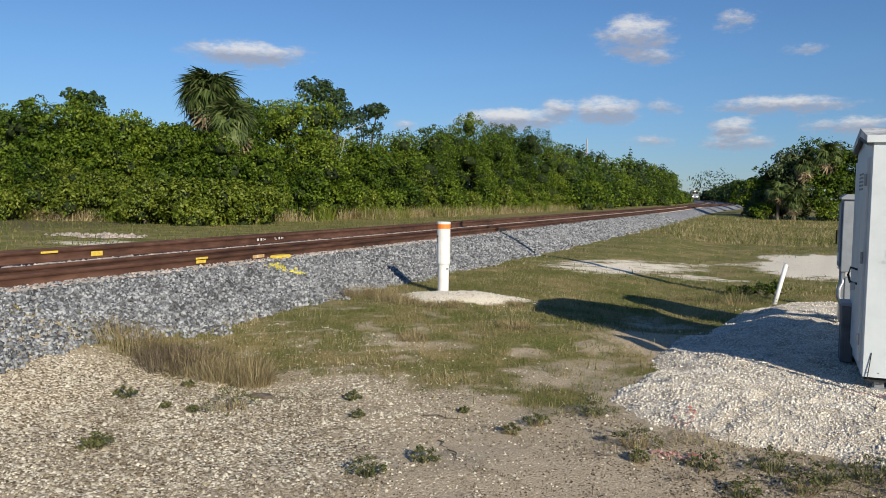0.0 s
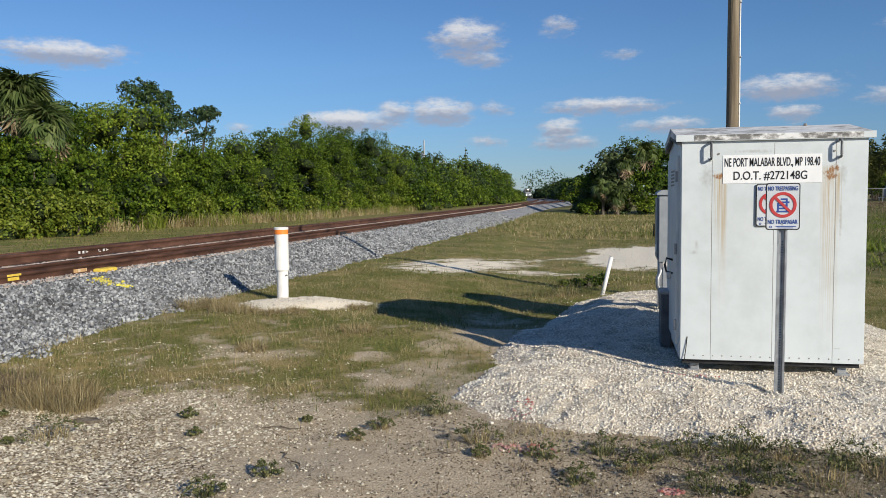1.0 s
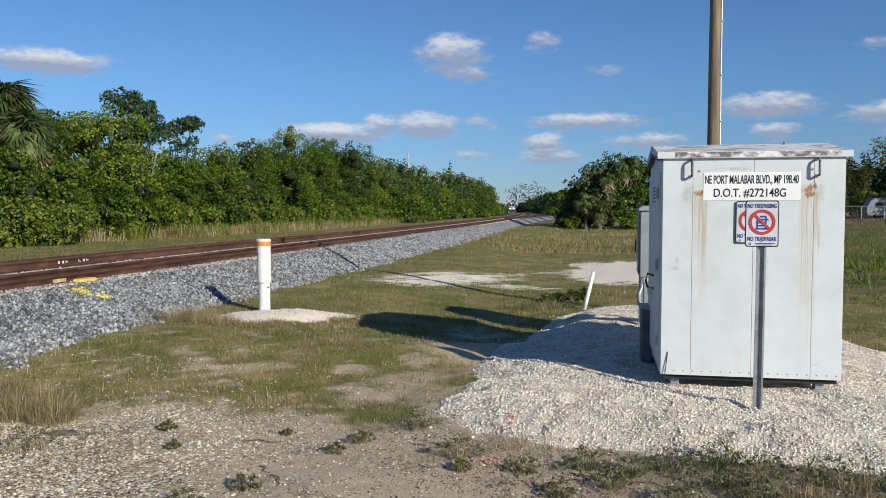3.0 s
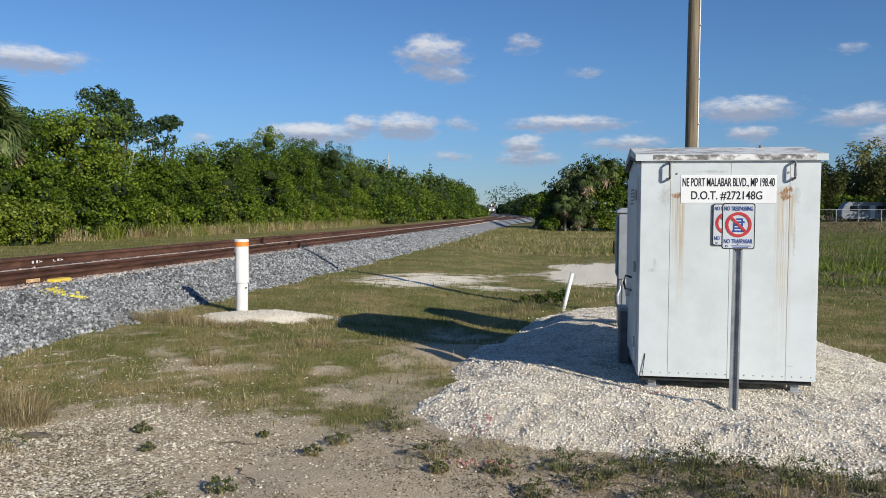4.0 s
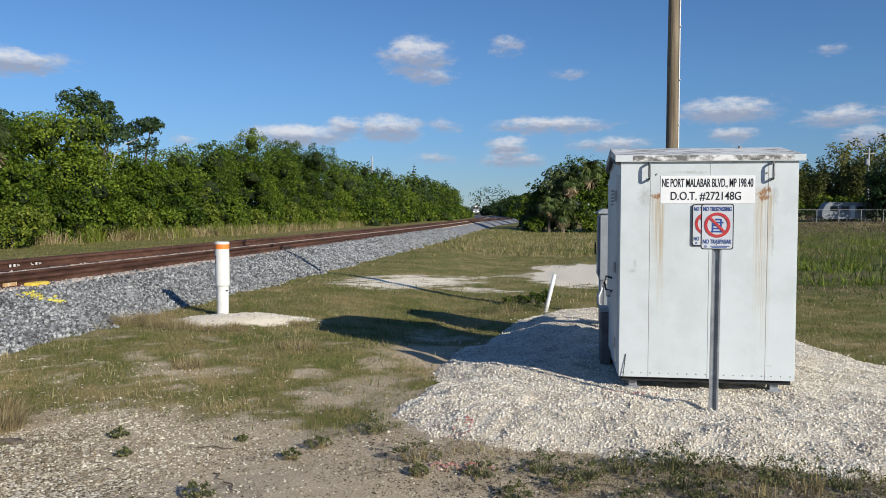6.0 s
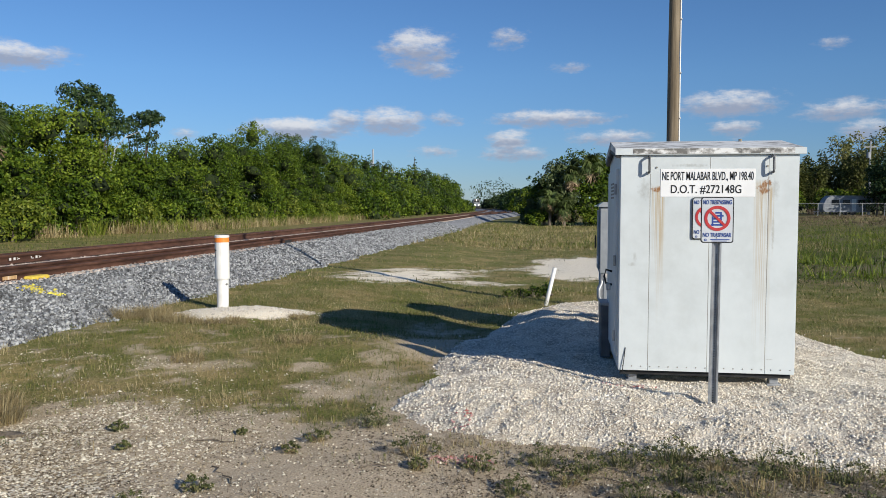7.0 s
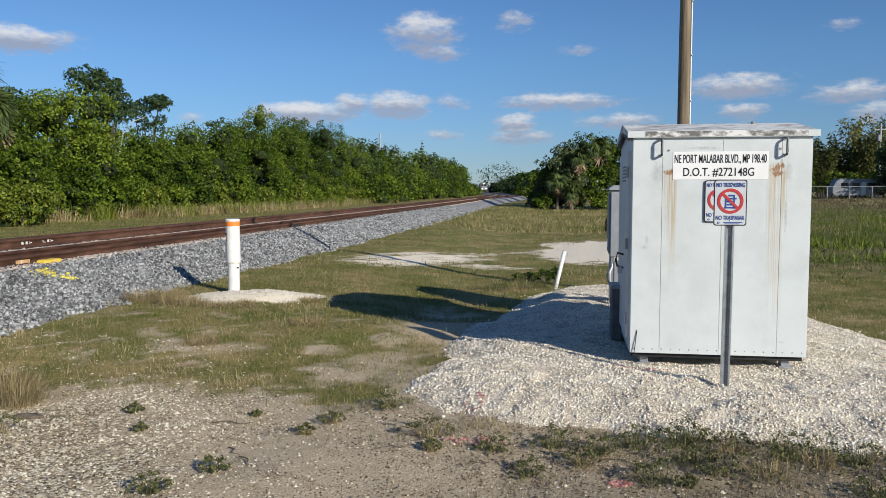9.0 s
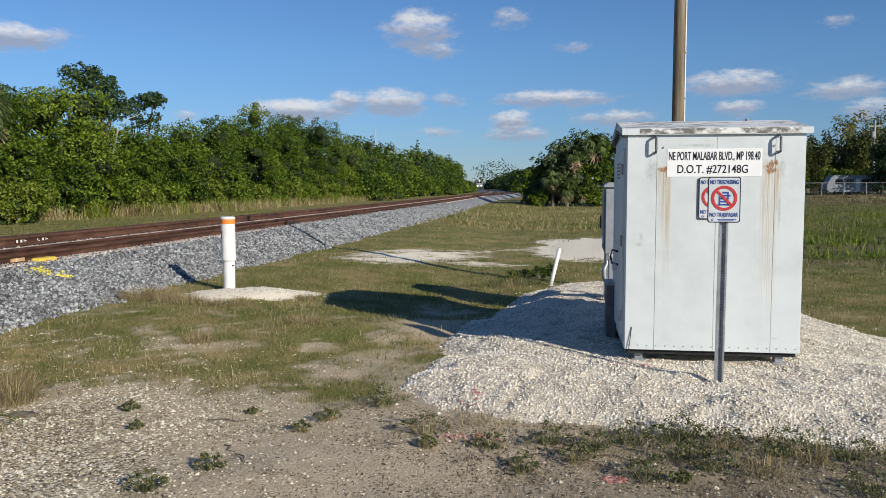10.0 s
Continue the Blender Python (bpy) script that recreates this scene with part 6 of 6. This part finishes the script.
p, rng = scatter(1500, -2.6, 5.4, 5.9, 17.8, 42, lambda x, y: np.exp(-np.maximum(-inside_mound(x, y), 0) * 7) * (inside_mound(x, y) <= 0.02), lambda x, y: ground_z(x, y) + 0.006)
stones("strewn_gravel", p, rng.uniform(0.02, 0.05, len(p)), M_GRAVEL, rng, "white stones strewn round the pad", "gravel")


def bank_z(x, y):
    return np.interp(x - CENTRE - track_shift(y), [a for a, b in BALLAST], [b for a, b in BALLAST])


def on_bank(x, y):
    u = x - CENTRE - track_shift(y)
    return ((u > 1.34) & (u < 3.2 + 0.3 * fbm(x, y, 1.1, 6))) * 1.0


p, rng = scatter(76000, -10.2, -6.2, 5.0, 62, 43, on_bank, lambda x, y: np.maximum(bank_z(x, y), ground_z(x, y)) + 0.012, 1.5)
stones("ballast_stones", p, rng.uniform(0.032, 0.072, len(p)) * np.clip(p[:, 1] / 18, 1, 2.0), M_BALLAST, rng, "broken grey and white ballast stones", "ballast")
p, rng = scatter(9000, -13.5, -9.0, 4.0, 40, 44, lambda x, y: ((np.mod(y - 3.1 + 0.3, 0.6) - 0.3) ** 2 > 0.02) * 1.0, lambda x, y: bank_z(x, y) - 0.012)
stones("crib_stones", p, rng.uniform(0.04, 0.08, len(p)), M_BALLAST, rng, "grey ballast stones between the ties", "ballast", True)
p, rng = scatter(24000, -11.0, -8.75, 4.0, 70, 48, lambda x, y: ((x > -9.2) | ((x < -10.55) & (x > -10.98))) * 1.0, lambda x, y: np.where(x > -9.5, 0.825, 0.88), 1.3)
p[:, 0] += track_shift(p[:, 1])
stones("dusty_stones", p, rng.uniform(0.05, 0.10, len(p)), M_DUSTY, rng, "pale dusty stones along the tie ends", "ballast", True)
p, rng = scatter(180000, -10, 4.0, 3.0, 9.5, 45, lambda x, y: (inside_mound(x, y) < -0.05) * np.clip(0.75 - grass_amount(x, y) * 0.8, 0, 1) * (1 - 0.65 * smooth(y - dirt_edge(x), -0.1, 0.6)) * (0.20 + 0.80 * smooth(-x + 0.6 * fbm(x, y, 1.2, 5), 1.8, 4.2)), lambda x, y: ground_z(x, y) + 0.001)
stones("soil_pebbles", p, rng.uniform(0.008, 0.026, len(p)) * (1 + (rng.uniform(0, 1, len(p)) > 0.985) * 1.0) * np.clip(0.8 - 0.12 * p[:, 0], 1, 1.35), M_PEBBLE, rng, "small pale pebbles and shell bits in the soil", "pebbles", True)
p, rng = scatter(62000, -7, 4.0, 3.6, 8.2, 50, lambda x, y: (inside_mound(x, y) < -0.05) * np.clip(0.14 + 0.5 * smooth(x, -2.6, 0.2) + 0.5 * fbm(x, y, 0.5, 17), 0, 1), lambda x, y: ground_z(x, y) + 0.001)
stones("soil_litter", p, rng.uniform(0.006, 0.022, len(p)), M_CLOD, rng, "dark bits of bark and dead leaf on the soil", "litter", True)
p, rng = scatter(9000, -8.2, -3.9, 11.6, 15.9, 46, lambda x, y: smooth(ellipse(*spread(x, y), -6.1, 14.6, 1.7, 1.1) + 0.25 * fbm(x, y, 0.4, 14), -0.05, 0.3) * 0.6, lambda x, y: ground_z(x, y) + 0.003)
stones("sand_heap_stones", p, rng.uniform(0.015, 0.045, len(p)), M_GRAVEL, rng, "white stones round the marker post", "gravel", True)
p, rng = scatter(2600, -8.7, -7.6, 11.6, 12.6, 47, lambda x, y: np.exp(-((y - 11.88 - 0.7 * (x + 8.4) ** 2 - 0.25 * (x + 8.4) - 0.10 * fbm(x, y, 0.25, 3)) / (0.05 + 0.16 * np.abs(fbm(x, y, 0.2, 8)))) ** 2) * ((x > -8.6) & (x < -8.08)) * np.clip(0.55 + 0.8 * fbm(x, y, 0.12, 21), 0.1, 1), lambda x, y: bank_z(x, y) + 0.025)
stones("painted_stones", p, rng.uniform(0.03, 0.06, len(p)), M_YELLOW_STONE, rng, "ballast stones sprayed with yellow paint", "ballast")
for cx, cy, rx, ry, n, zf in ((-0.75, 6.35, 0.28, 0.14, 70, ground_z), (0.35, 5.65, 0.09, 0.06, 40, ground_z), (0.75, 8.6, 0.35, 0.07, 40, mound_z), (-0.9, 7.4, 0.12, 0.25, 22, mound_z)):
    rng = np.random.default_rng(int(900 + cx * 10))
    a, d = rng.uniform(0, 2 * math.pi, n), np.sqrt(rng.uniform(0, 1, n))
    x, y = cx + rx * d * np.cos(a), cy + ry * d * np.sin(a)
    stones("red_stones", np.stack([x, y, zf(x, y) + 0.008], 1), rng.uniform(0.018, 0.04, n), M_RED_STONE, rng, "stones sprayed with red paint", "gravel", True)

p, rng = scatter(1200, -28, -21.5, 20.5, 26.0, 49, lambda x, y: smooth(ellipse(x, y, -24.8, 23.2, 2.7, 1.4), 0, 0.5), lambda x, y: ground_z(x, y) + 0.02)
stones("rubble", p, rng.uniform(0.08, 0.26, len(p)), M_DUSTY, rng, "pale broken rubble beyond the track", "rubble", True)

# loose bits on the soil
bit = thing("dark_clod", (-4.92, 6.5, 0.01), "dark brown clod lying on the stony soil", "clod")
bm = bmesh.new()
bmesh.ops.create_icosphere(bm, subdivisions=2, radius=1.0)
for v in bm.verts:
    v.co = Vector((v.co.x * 0.15, v.co.y * 0.07, v.co.z * 0.04)) * (1 + 0.2 * math.sin(v.co.x * 9 + v.co.y * 7))
part("clod", bm, M_BARK, bit)
for i, (x, y, ln, a) in enumerate([(-2.68, 5.9, 0.22, -52), (-2.45, 5.63, 0.32, -48), (-1.4, 6.1, 0.3, 20), (-3.0, 6.6, 0.4, 5), (-0.2, 6.6, 0.35, 60), (0.4, 6.1, 0.4, -10), (-3.6, 5.9, 0.22, 12)]):
    tw = thing("dry_twig", (x, y, float(ground_z(x, y)) + 0.006), "thin dark dry twig on the soil", "twig", "twigs", a)
    part("twig", tube(bmesh.new(), [(-ln / 2, 0, 0), (-ln * 0.1, 0.03, 0.012), (ln * 0.2, -0.015, 0.006), (ln / 2, 0.03, 0)], [0.006, 0.005, 0.004, 0.002], 5), M_BARK, tw)
